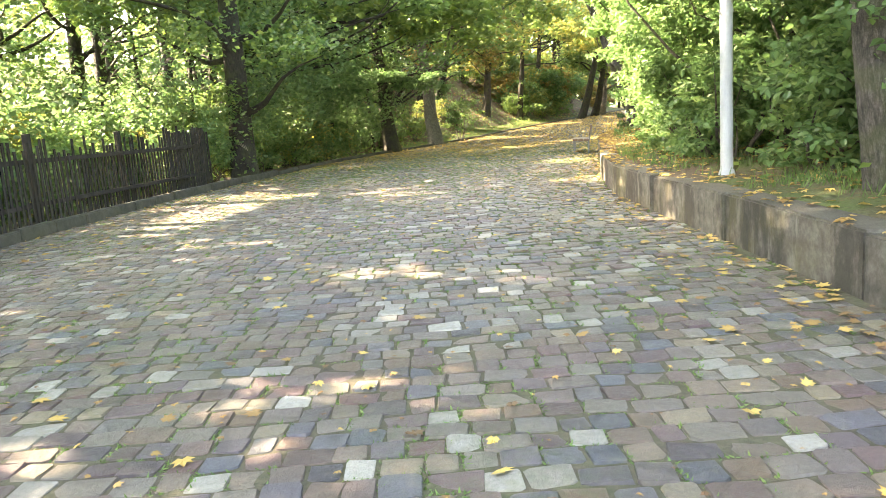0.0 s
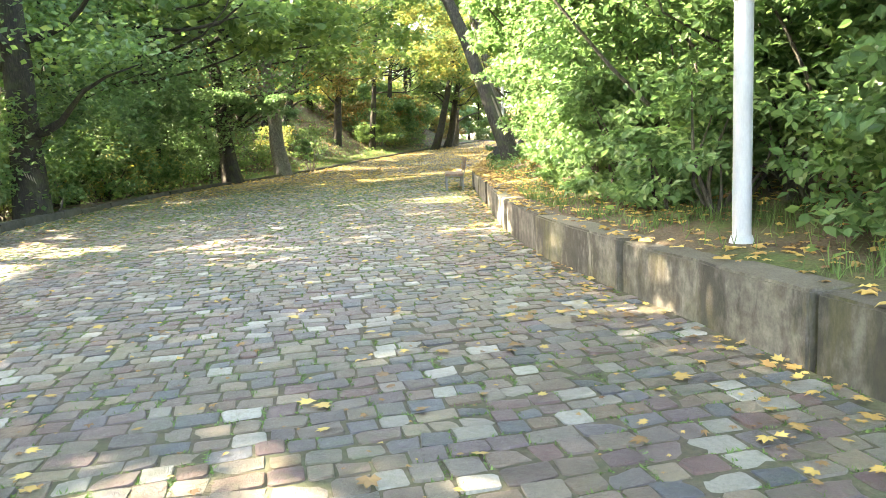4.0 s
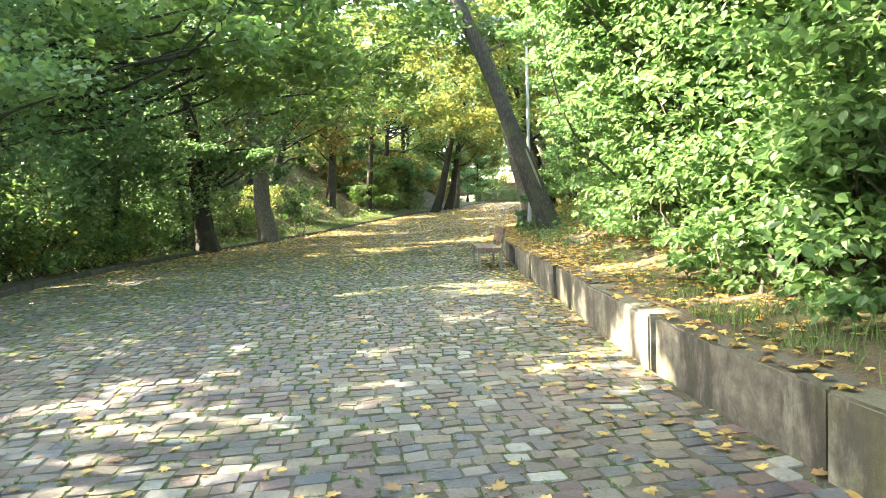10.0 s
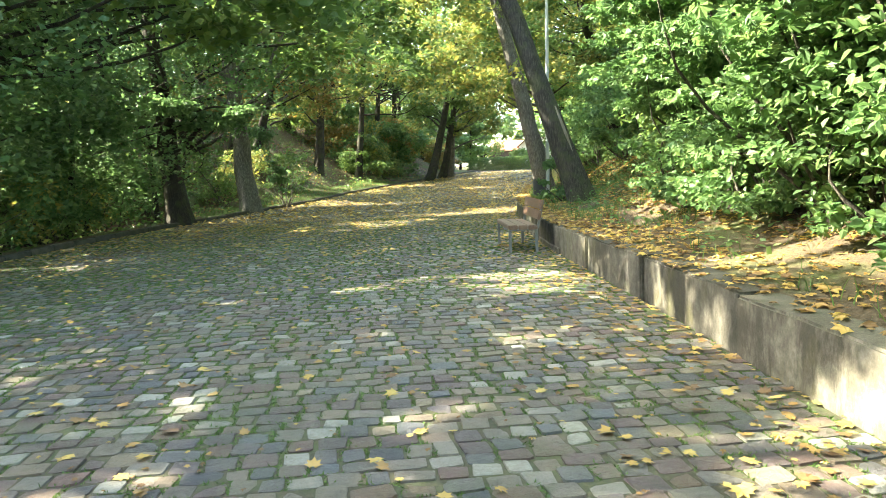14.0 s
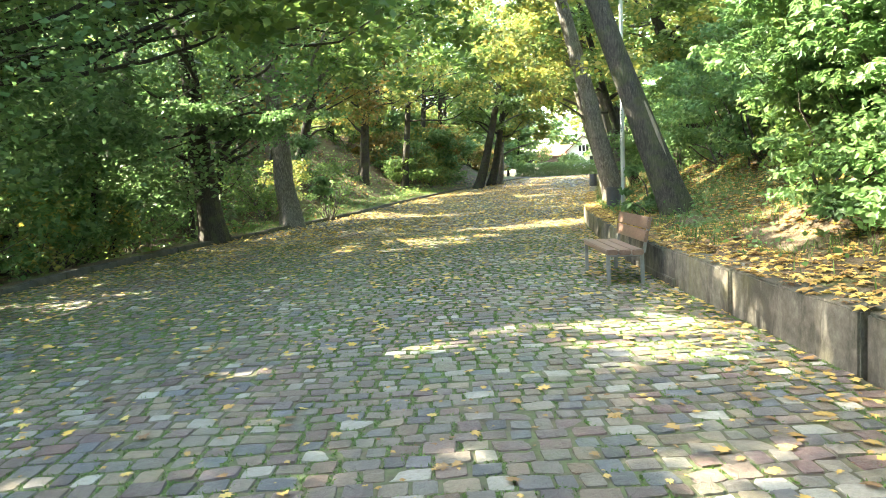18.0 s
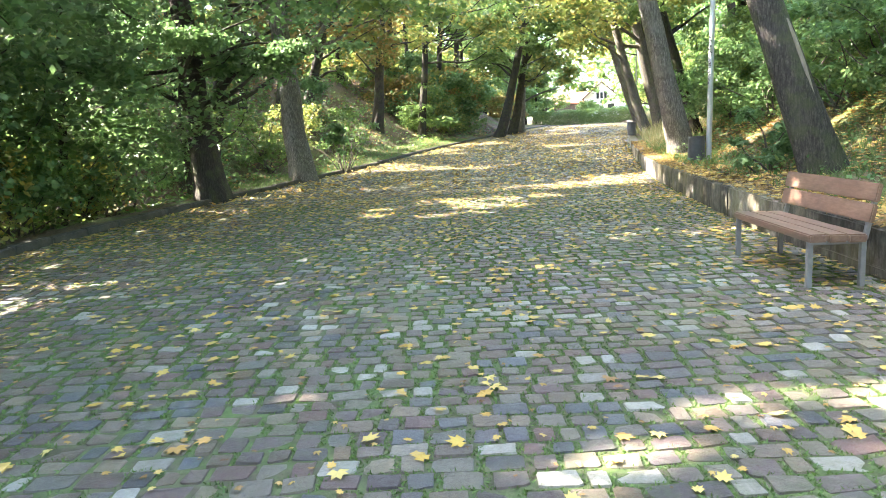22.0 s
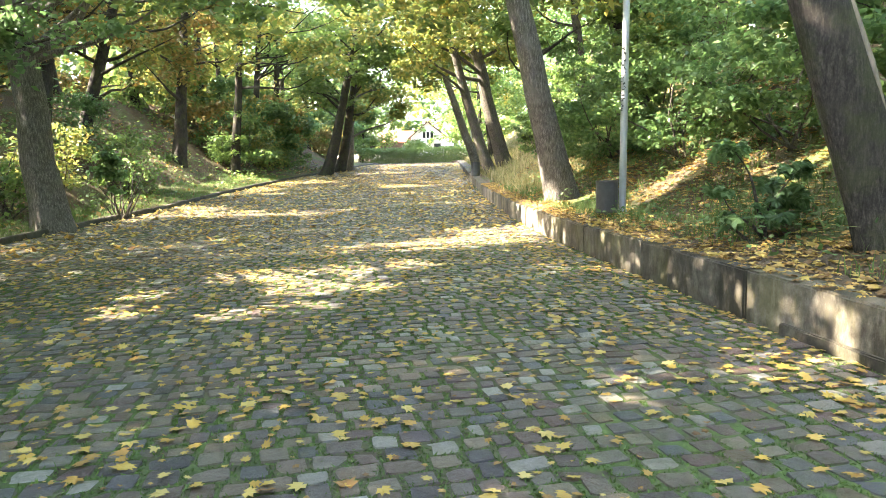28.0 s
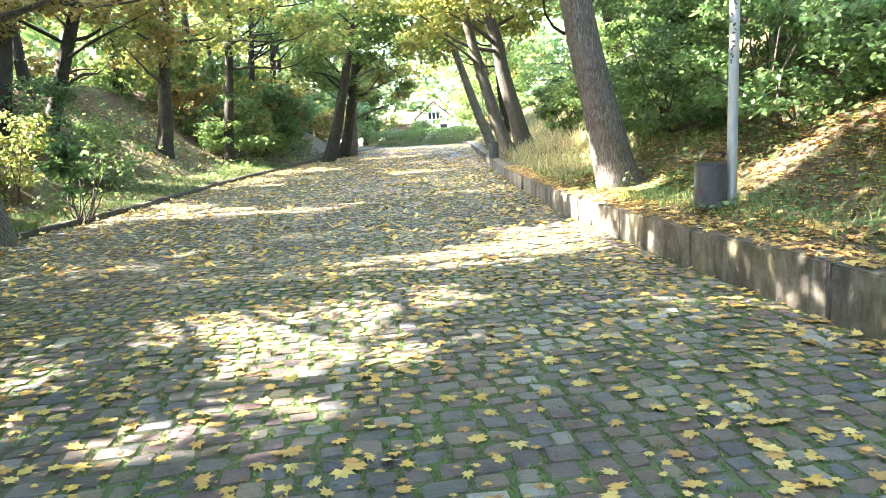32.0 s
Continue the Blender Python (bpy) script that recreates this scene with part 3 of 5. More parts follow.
def clear_road(p, over=0.0):
    """False for leaves in the walking space above the road."""
    x, y, z = p[:, 0], p[:, 1], p[:, 2] - road_z(p[:, 1])
    inside = (x > left_edge(y) + 0.3 + 0.9 * np.clip(z - 1.2, 0, 3)) & (x < right_edge(y) - over) & (y > -8) & (y < ROAD_END)
    low = np.where((y > 32) & (y < 39.5) & (x < left_edge(y) + 2.8), 2.3, 3.6)     # boughs of the stout tree hang over the kerb
    inside &= ~((low < 3) & (z > 2.3))
    return ~(inside & (z < low)) & (z > land(x, y) - road_z(y) + 0.03)


def leafy(name, clumps, count, spread, size, mat, parent, shape=KITE, tilt=0.55, droop=0.2, over=0.0, label="", squash=0.5, stay=0.03):
    """A crown of leaves gathered in clumps."""
    clumps = np.asarray(clumps, float)
    which = rng.integers(0, len(clumps), count)
    d = rng.normal(0, 1, (count, 3))
    d /= np.linalg.norm(d, axis=1, keepdims=True)
    rad = spread * (0.55 + 0.45 * rng.random(len(clumps)))[which] * rng.random(count) ** 0.45
    p = clumps[which] + d * rad[:, None] * (1, 1, squash)
    p = p[clear_road(p, over)]
    p = p[lit_gap(p, stay)]
    if not len(p):
        p = clumps[:1]
    v, f = scatter(shape, p, size * rng.uniform(0.6, 1.25, len(p)), tilt, droop)
    return child(name, fast_mesh(name, v, f, mat), parent, label)


def stem_path(a, b, bend=0.1, n=8):
    a, b = np.asarray(a, float), np.asarray(b, float)
    k = np.linspace(0, 1, n)[:, None]
    length = np.linalg.norm(b - a)
    off = rng.normal(0, 1, 3) * bend * length
    p = a + (b - a) * k + np.sin(np.pi * k) * off + np.sin(2 * np.pi * k) * rng.normal(0, 1, 3) * bend * 0.4 * length
    return p


def tree(label, x, y, height, r0, lean=(0, 0), bark=None, leaves=None, crown=(4, 10, 3.5), clumps=26, count=6000, size=0.16, spread=1.1, flare=0.35, mid=(0, 0), sides=14, off=(0, 0), category="tree", shape=KITE, group="", tilt=0.55, limb_step=3, squash=0.5):
    z = float(land(x, y))
    t = thing("tree", (x, y, z), 0, label, category, group)
    k = np.linspace(0, 1, 12)
    path = np.stack([lean[0] * k + mid[0] * np.sin(np.pi * k), lean[1] * k + mid[1] * np.sin(np.pi * k), -0.2 + (height + 0.2) * k ** 1.15], -1)
    path[1:-1, :2] += rng.normal(0, 0.02 * r0 * 3, (10, 2))
    rad = r0 * (1 - 0.62 * k)
    child("trunk", fast_mesh("trunk", *tube(path, rad, sides, 0.07, flare), bark or BARK_BROWN, True), t)
    if not clumps:
        return t
    lo, hi, cr = crown
    cs, limbs = [], []
    for i in range(clumps):
        cz = rng.uniform(lo, hi)
        f = (cz - lo) / (hi - lo)
        reach = cr * (0.45 + 0.55 * math.sin(math.pi * min(1, 0.15 + 0.8 * f))) * math.sqrt(rng.uniform(0.05, 1))
        az = rng.uniform(0, 6.283)
        at = np.array([np.interp(cz, path[:, 2], path[:, 0]), np.interp(cz, path[:, 2], path[:, 1]), cz])
        c = at + (reach * math.cos(az) + off[0], reach * math.sin(az) + off[1], 0)
        cs.append(c)
        if i % limb_step == 0:
            z1 = max(lo * 0.6, min(height * 0.9, cz - 0.5 * reach))
            a = (np.interp(z1, path[:, 2], path[:, 0]), np.interp(z1, path[:, 2], path[:, 1]), z1)
            pr = float(np.interp(z1, path[:, 2], rad))
            if c[2] < 3.2 and left_edge(y + c[1]) < x + c[0] < right_edge(y + c[1]):
                continue
            limbs.append(tube(stem_path(a, c, 0.09, 7), np.linspace(pr * 0.38, 0.012, 7), 6))
    for limb in limbs:
        child("branch", fast_mesh("branch", *limb, bark or BARK_BROWN, True), t)
    cs = np.array(cs) + (x, y, z)
    ob = leafy("crown", cs, count, spread, size, leaves or LEAF_MID, t, shape, tilt, squash=squash)
    ob.matrix_parent_inverse = t.matrix_basis.inverted()
    return t


def shrub(label, x, y, width, height, leaves, count=4000, size=0.1, shape=OVATE, clumps=30, spread=0.42, over=0.0, off=(0, 0), stems=7, category="shrub", droop=0.5, lift=0.15, length=None, squash=0.5):
    z = float(land(x, y))
    t = thing("shrub", (x, y, z), 0, label, category)
    cs, limbs = [], []
    for i in range(clumps):
        az, q = rng.uniform(0, 6.283), math.sqrt(rng.uniform(0.02, 1))
        cz = height * rng.uniform(lift, 1.0)
        w = width * (0.62 + 0.38 * math.sin(math.pi * min(1.0, cz / height * 0.75 + 0.12)))
        c = np.array([math.cos(az) * q * w + off[0] * cz / height, math.sin(az) * q * (length or w) + off[1] * cz / height, cz])
        cs.append(c)
        if i < stems * 2:
            a = np.array([rng.normal(0, 0.12 * width), rng.normal(0, 0.12 * width), -0.1])
            limbs.append(tube(stem_path(a, c, 0.10, 7), np.linspace(0.022 + 0.012 * rng.random(), 0.005, 7), 6))
    for limb in limbs:
        child("stem", fast_mesh("stem", *limb, BARK_BROWN, True), t)
    ob = leafy("foliage", np.array(cs) + (x, y, z), count, spread, size, leaves, t, shape, 0.48, droop, over, squash=squash)
    ob.matrix_parent_inverse = t.matrix_basis.inverted()
    return t


# trees beside the right wall
tree("brown-barked tree trunk leaning over the low concrete wall", 3.98, 6.35, 9.0, 0.2, (-1.3, -0.4), BARK_BROWN, LEAF_MID, (4.4, 9, 3.2), 20, 6000, 0.14, flare=0.25)
scarred = tree("thick leaning dark-barked tree with a scarred trunk", 8.2, 28.3, 11.0, 0.28, (-4.4, 1.2), BARK_UMBER, LEAF_MID, (6.0, 11.5, 4.5), 34, 9000, 0.2, flare=0.3, sides=20, mid=(0.5, 0), limb_step=40)
tree("grey furrowed tree trunk leaning towards the road", 11.65, 38.8, 12.0, 0.36, (-3.0, 0.6), BARK_GREY, LEAF_YELLOW, (3.6, 12.0, 5.0), 52, 10000, 0.2, flare=0.3, sides=20, mid=(0.25, 0), limb_step=60)
tree("leaning tree with yellowing leaves above the wall", 19.5, 56.6, 12.0, 0.30, (-3.2, 1.0), BARK_BROWN, LEAF_YELLOW, (5.2, 12.0, 5.0), 38, 8000, 0.28, 1.4, flare=0.25)
tree("leaning tree with yellowing leaves above the wall", 20.9, 57.6, 12.0, 0.40, (-3.2, 0.0), BARK_BROWN, LEAF_YELLOW, (5.2, 12.0, 5.0), 38, 8000, 0.28, 1.4, flare=0.25)
tree("leaning tree with yellow leaves near the end of the wall", 24.0, 66.5, 10.0, 0.32, (-3.2, 1.0), BARK_GREY, LEAF_YELLOW, (5.0, 11.0, 4.5), 34, 7000, 0.3, 1.4, flare=0.25)
tree("thin dark leaning tree on the bank", 14.2, 42.2, 9.0, 0.19, (-3.0, -0.5), BARK_DARK, LEAF_MID, (4.0, 9.5, 3.0), 22, 5000, 0.2)
tree("thick leaning tree high on the bank", 16.6, 41.5, 9.0, 0.34, (-2.6, 0.5), BARK_DARK, LEAF_MID, (4.0, 10, 4.0), 30, 6000, 0.2)

hz = np.linspace(1.0, 2.3, 9)
hk = ((hz + 0.2) / 11.2) ** (1 / 1.15)
edge_r = 0.28 * (1 - 0.62 * hk) * 0.93
scar = np.stack([-4.4 * hk + 0.5 * np.sin(np.pi * hk) + edge_r * 0.35, 1.2 * hk - edge_r * 0.98, hz], -1)
child("scar", fast_mesh("scar", *tube(scar, 0.010 + 0.038 * np.sin(np.linspace(0.15, 3.0, 9)), 10, 0.12), SCAR, True), scarred, "pale bare wood scar")

# trees behind the left kerb
big = tree("dark stout tree trunk behind the kerb under drooping boughs", -2.0, 37.9, 11.0, 0.36, (-0.8, 0.5), BARK_DARK, LEAF_BLUE, (2.6, 10.5, 4.8), 110, 13000, 0.17, 1.3, flare=0.4, limb_step=6, sides=18)
for bx, by, bz, ex, ey, ez in ((-2.0, 37.6, 3.6, 0.6, 36.6, 3.5), (-2.0, 37.6, 3.4, -5.2, 34.0, 3.2), (-2.0, 37.6, 3.8, -1.6, 34.2, 3.7), (-2.0, 37.6, 4.4, -6.5, 36.5, 4.2)):
    limb = child("bough", fast_mesh("bough", *tube(stem_path((bx, by, bz), (ex, ey, ez), 0.05, 9), np.linspace(0.06, 0.015, 9), 7), BARK_DARK, True), big)
    limb.matrix_parent_inverse = big.matrix_basis.inverted()
    k = np.linspace(0.35, 1.05, 7)[:, None]
    cl = np.array([(bx, by, bz)]) * (1 - k) + np.array([(ex, ey, ez)]) * k + rng.normal(0, 0.45, (7, 3)) * (1, 1, 0.35)
    spray = leafy("spray", cl, 5200, 0.85, 0.13, LEAF_BLUE, big, squash=0.3, droop=0.45, stay=0.55)
    spray.matrix_parent_inverse = big.matrix_basis.inverted()
stout = tree("stout dark tree trunk with low leafy boughs beside the fence", -6.0, 23.3, 12.0, 0.40, (0.1, 0.4), BARK_DARK, LEAF_MID, (3.3, 11.0, 4.6), 100, 9500, 0.19, 1.2, flare=0.15, sides=20, limb_step=9)
for i in range(4):      # pale scratches on the road side of the bark
    a0 = radians(-84 + 9 * i)
    p0 = np.array([math.cos(a0) * 0.385, math.sin(a0) * 0.385 + 0.03, 1.16 - 0.05 * i])
    child("scratch", fast_mesh("scratch", *tube([p0, p0 + (0.02, 0.0, -0.09), p0 + (0.05, 0.012, -0.18)], [0.008, 0.016, 0.006], 6), SCAR, True), stout, "pale scratch in the bark")
tree("grey-brown upright tree trunk behind the kerb", 0.32, 43.6, 13.0, 0.42, (-0.95, 1.0), BARK_GREY, LEAF_MID, (5.5, 13.0, 5.6), 70, 11000, 0.2, 1.3, flare=0.3, sides=18, limb_step=6)
tree("leaning forked tree trunk beside the far kerb", 14.6, 70.5, 12.0, 0.36, (3.2, 0.5), BARK_DARK, LEAF_MID, (5.0, 14.0, 5.0), 38, 8000, 0.3, 1.5)
tree("leaning dark tree trunk beside the far kerb", 17.0, 75.2, 12.0, 0.36, (2.5, 0.5), BARK_DARK, LEAF_MID, (5.0, 14.0, 5.0), 38, 8000, 0.3, 1.5)
tree("pale mossy tree trunk beside the far kerb", 18.3, 77.0, 11.0, 0.30, (1.2, 0.5), BARK_GREY, LEAF_YELLOW, (4.0, 13.0, 5.0), 34, 7000, 0.3, 1.5)
tree("tree on the crest of the grassy bank", 4.9, 62.5, 11.0, 0.34, (1.0, 0.0), BARK_DARK, LEAF_YELLOW, (4.0, 12.0, 5.0), 36, 8000, 0.27, 1.4)
tree("leaning tree on the bank with rusty leaves", 0.6, 58.5, 12.0, 0.28, (3.4, 0.5), BARK_DARK, LEAF_RUST, (2.2, 11.5, 5.0), 60, 13000, 0.23, 1.3)
tree("slim tree with rusty autumn leaves on the bank", -2.2, 53.5, 9.0, 0.2, (0.8, 0.5), BARK_DARK, LEAF_RUST, (1.2, 9.5, 3.6), 40, 10000, 0.2, 1.1)

# Trees up to y 44.5 are added: mostly unseen crowns that shade road and bank.
for x, y, h, m, o in ((-8.6, 4.0, 15.0, LEAF_MID, 3.5), (-8.4, 8.5, 15.0, LEAF_MID, 3.8), (-8.8, 13.0, 15.0, LEAF_MID, 3.5), (-7.4, 28.8, 13.0, LEAF_MID, 4.6), (-7.2, 31.0, 14.0, LEAF_MID, 5.2), (-6.6, 33.4, 13.0, LEAF_MID, 4.4), (-5.5, 39.0, 14.0, LEAF_MID, 6.5), (-3.0, 44.5, 14.0, LEAF_MID, 6.0), (8.2, 66.5, 14.0, LEAF_YELLOW, 3.2), (-0.6, 56.0, 13.0, LEAF_YELLOW, 4.2), (11.8, 80.0, 15.0, LEAF_MID, 4.0), (22.5, 52.5, 13.0, LEAF_YELLOW, -4.0), (27.0, 70.0, 14.0, LEAF_MID, -3.5)):
    tree("tall added tree whose yellowing crown reaches over the road and shades it", x, y, h, 0.26, (o * 0.4, 0.3), BARK_DARK, m, (5.5, h + 1, 5.5), 50, 7000, 0.33, 1.7, 0.3, sides=10, off=(o, 0), group="trees on the bank")
# Made-up trees: their high crowns, out of view, keep the near road shaded.
for x, y in ((-12.0, 6.0), (-12.8, 9.5), (-11.8, 12.5), (-12.6, 15.5), (-11.6, 18.5), (-12.5, 21.5), (-11.4, 24.5), (-12.0, 27.5), (-13.0, 2.5)):
    tree("tall dense tree added deep in the wood to shade the road", x, y, 16.0, 0.26, (0.3, 0.2), BARK_DARK, LEAF_MID, (5.8, 14.5, 4.6), 50, 3600 if y < 20 else 2600, 0.40, 1.6, 0.3, sides=8, group="woodland trees below the road")

r = random.Random(21)
for i in range(16):
    y = 4 + i * 2.6 + r.uniform(-1, 1)
    d = r.uniform(2.6, 5.0) if i % 2 else r.uniform(6, 13)
    x = float(left_edge(y)) - d
    tree("leafy woodland tree with low boughs below the road", x, y, r.uniform(6.5, 8), r.uniform(0.08, 0.13), (r.uniform(-0.8, 0.8), r.uniform(-0.8, 0.8)), BARK_DARK, LEAF_DARK if i % 3 else LEAF_MID,
         (1.2, 8.0, 3.6), 80, 7200, 0.18, 1.2, 0.3, sides=10, limb_step=16, squash=0.75, group="woodland trees below the road")
for i in range(27):
    y = 4 + i * 1.32 + r.uniform(-0.5, 0.5)
    x = float(left_edge(y)) - (r.uniform(2.3, 3.4) if y < 21.5 else r.uniform(1.2, 2.9))
    # Light and yellow leaf colours also stand in for backlight in this undergrowth.
    shrub("dense green undergrowth shrub beside the kerb", x, y, r.uniform(1.1, 1.7), r.uniform(1.9, 3.4), (LEAF_LIGHT, LEAF_YELLOW, LEAF_LIGHT, LEAF_MID)[i % 4], 3600, 0.14, KITE, 44, 0.6, stems=5, squash=0.6)
for i, y in enumerate((24.6, 27.4, 30.2, 33.0, 35.4)):
    x = float(left_edge(y)) - (3.0, 2.2, 2.7)[i % 3]
    tree("leafy maple with low sweeping dark green boughs beside the kerb", x, y, 8.0, 0.10, (0.9, r.uniform(-0.5, 0.5)), BARK_DARK, LEAF_BLUE if i % 2 else LEAF_DARK,
         (1.9, 8.0, 3.5), 100, 7800, 0.175, 1.2, 0.3, sides=10, off=(0.5, 0), limb_step=14, squash=0.75, group="woodland trees below the road")
for i in range(14):
    y = 46 + i * 3.2 + r.uniform(-1, 1)
    x = float(left_edge(y)) - r.uniform(7, 17)
    tree("tall tree in autumn leaf on the bank", x, y, r.uniform(12, 16), r.uniform(0.16, 0.3), (r.uniform(-1, 1.6), r.uniform(-1, 1)), BARK_DARK, (LEAF_YELLOW, LEAF_MID, LEAF_RUST, LEAF_MID)[i % 4],
         (3.2, 14.0, 5.0), 46, 3400, 0.33, 1.5, 0.3, sides=10, limb_step=6, group="trees on the bank")
for i in range(20):
    y = 45 + i * 1.7 + r.uniform(-0.8, 0.8)
    x = float(left_edge(y)) - (r.uniform(2.6, 4.2) if i % 2 else r.uniform(4.5, 8))
    if 56 < y < 66:
        continue
    shrub("green shrub on the grassy bank", x, y, r.uniform(1.1, 1.9), r.uniform(1.3, 2.6), (LEAF_LIGHT, LEAF_MID, LEAF_BLUE, LEAF_YELLOW)[i % 4], 2200, 0.15, KITE, 34, 0.6, stems=4)
shrub("pale bluish green shrub beside the grey trunk", 1.9, 46.6, 0.8, 2.0, LEAF_BLUE, 2600, 0.16, KITE, 20, 0.4)

for i in range(16):
    y = 47 + i * 3.0 + r.uniform(-1, 1)
    x = float(left_edge(y)) - r.uniform(8, 13)
    shrub("large green thicket on the crest of the bank", x, y, r.uniform(2.0, 2.8), r.uniform(3.0, 5.0), (LEAF_MID, LEAF_YELLOW, LEAF_LIGHT, LEAF_RUST)[i % 4], 2600, 0.3, KITE, 34, 0.9, stems=3)
# More invented trees, with unseen crowns that shade the road and wall further on.
for x, y in ((-11.5, 33.0), (-10.5, 36.4), (-12.2, 38.5), (-10.0, 42.5), (-12.5, 29.5), (-8.0, 49.0)):
    tree("tall dense tree added deep in the wood to shade the road", x, y, 17.0, 0.28, (0.4, 0.2), BARK_DARK, LEAF_MID, (6.0, 16.0, 4.6), 50, 1700, 0.38, 1.7, 0.3, sides=8, group="woodland trees below the road")
for i in range(7):
    y = -1 + i * 6.0 + r.uniform(-1, 1)
    x = float(left_edge(y)) - r.uniform(9, 15)
    tree("bushy tree deep in the wood below the road", x, y, r.uniform(7, 9), r.uniform(0.16, 0.22), (r.uniform(-1, 1), r.uniform(-1, 1)), BARK_DARK, LEAF_MID if i % 2 else LEAF_DARK,
         (1.5, 8.5, 4.6), 46, 4000, 0.3, 1.5, 0.3, sides=8, group="woodland trees below the road")
for x, y, h, m in ((10, 100, 17, LEAF_YELLOW), (15, 107, 18, LEAF_MID), (5, 110, 18, LEAF_YELLOW), (17, 122, 20, LEAF_MID), (1, 98, 17, LEAF_MID), (20.5, 97, 14, LEAF_MID), (25, 112, 16, LEAF_YELLOW), (41, 98, 13, LEAF_MID), (46, 108, 15, LEAF_YELLOW), (34, 121, 11, LEAF_MID), (58, 128, 17, LEAF_MID), (30, 138, 18, LEAF_YELLOW), (46, 150, 20, LEAF_MID)):
    tree("broad tree near the house beyond the road", x, y, h, 0.25, (r.uniform(-1, 1), 0), BARK_DARK, m, (2.0, h, 5.5), 60, 11000, 0.36, 1.9, 0.3, sides=8, group="trees near the house")

for i in range(12):
    y = 68 + i * 2.3 + r.uniform(-0.8, 0.8)
    x = float(left_edge(y)) - r.uniform(3.0, 6.5)
    shrub("broad thicket in autumn leaf on the far bank", x, y, r.uniform(1.7, 2.4), r.uniform(2.6, 4.4), (LEAF_MID, LEAF_RUST, LEAF_YELLOW, LEAF_LIGHT)[i % 4], 2400, 0.26, KITE, 32, 0.8, stems=3)

for x, y, h in ((23.4, 97.5, 7.5), (26.2, 100.5, 8.5), (28.4, 103.5, 6.5)):
    tree("dense small tree behind the hedge at the end of the road", x, y, h, 0.16, (0.3, 0), BARK_DARK, LEAF_MID, (1.0, h, 2.3), 44, 4200, 0.34, 1.0, 0.3, sides=8, limb_step=9, group="trees near the house")

# shrubs and trees behind the wall
for i in range(13):
    y = 3.6 + i * 1.22 + r.uniform(-0.3, 0.3)
    x = float(right_edge(y)) + 2.35 + r.uniform(-0.2, 0.4)
    shrub("tall hazel-like shrub with broad light green leaves behind the wall", x, y, 1.35, r.uniform(4.2, 5.2), LEAF_LIGHT, 13500, 0.102, OVATE, 96, 0.7, -0.3, (-1.0 if y < 11.5 else -1.5, 0.2), 4, "shrub", 0.4, 0.06, squash=0.3)
for i in range(23):
    y = 3.4 + i * 0.88 + r.uniform(-0.3, 0.3)
    if abs(y - 8.9) < 0.7:
        continue
    x = float(right_edge(y)) + r.uniform(1.3, 1.7) + (0.35 if y > 16 else 0)
    shrub("low leafy hazel shoots at the edge of the thicket", x, y, 0.8, r.uniform(1.1, 1.9), LEAF_LIGHT, 2300, 0.105, OVATE, 28, 0.42, -0.4, (0.2, 0), 3, "shrub", 0.4, 0.05, squash=0.35)
for i in range(18):
    y = 5 + i * 2.3 + r.uniform(-0.8, 0.8)
    x = float(right_edge(y)) + (r.uniform(3.9, 5.4) if y < 19 else r.uniform(3.1, 4.6))
    shrub("bushy green undergrowth on the bank", x, y, r.uniform(1.5, 2.1), r.uniform(2.4, 3.8), (LEAF_LIGHT, LEAF_LIGHT, LEAF_MID)[i % 3], 7500, 0.12, KITE, 44, 0.65, stems=4, lift=0.02, squash=0.35)
for i in range(6):
    y = 17.3 + i * 1.35
    x = float(right_edge(y)) + (2.3 if i < 2 else 2.6 + 0.1 * i)
    shrub("young maple with large bright green leaves on the bank", x, y, 1.4, 4.6, LEAF_LIGHT, 4600, 0.16, LOBED, 46, 0.62, 0.3, (-2.0, -0.2), 4, "young tree", 0.35, 0.16, squash=0.28)
shrub("bluish green maple sapling at the foot of the leaning tree", 8.3, 30.0, 0.5, 1.1, LEAF_BLUE, 300, 0.18, LOBED, 12, 0.27, stems=2)
for i in range(16):
    y = 4 + i * 4.2 + r.uniform(-1, 1)
    x = float(right_edge(y)) + r.uniform(6.5, 13)
    tree("tall green tree on the wooded bank", x, y, r.uniform(10, 14), r.uniform(0.15, 0.28), (r.uniform(-1.6, 0.4), r.uniform(-0.8, 0.8)), BARK_BROWN, (LEAF_MID, LEAF_LIGHT, LEAF_YELLOW)[i % 3],
         (1.5, 13.0, 4.8), 50, 6800, 0.3, 1.5, 0.3, sides=10, group="trees on the wooded bank")


for i in range(11):
    y = 43 + i * 2.6 + r.uniform(-0.8, 0.8)
    x = float(right_edge(y)) + r.uniform(2.6, 6.5)
    shrub("scrubby shrub on the dry grassy slope", x, y, r.uniform(0.8, 1.3), r.uniform(0.9, 1.9), (LEAF_MID, LEAF_YELLOW, LEAF_LIGHT)[i % 3], 2000, 0.17, KITE, 24, 0.5, stems=3)


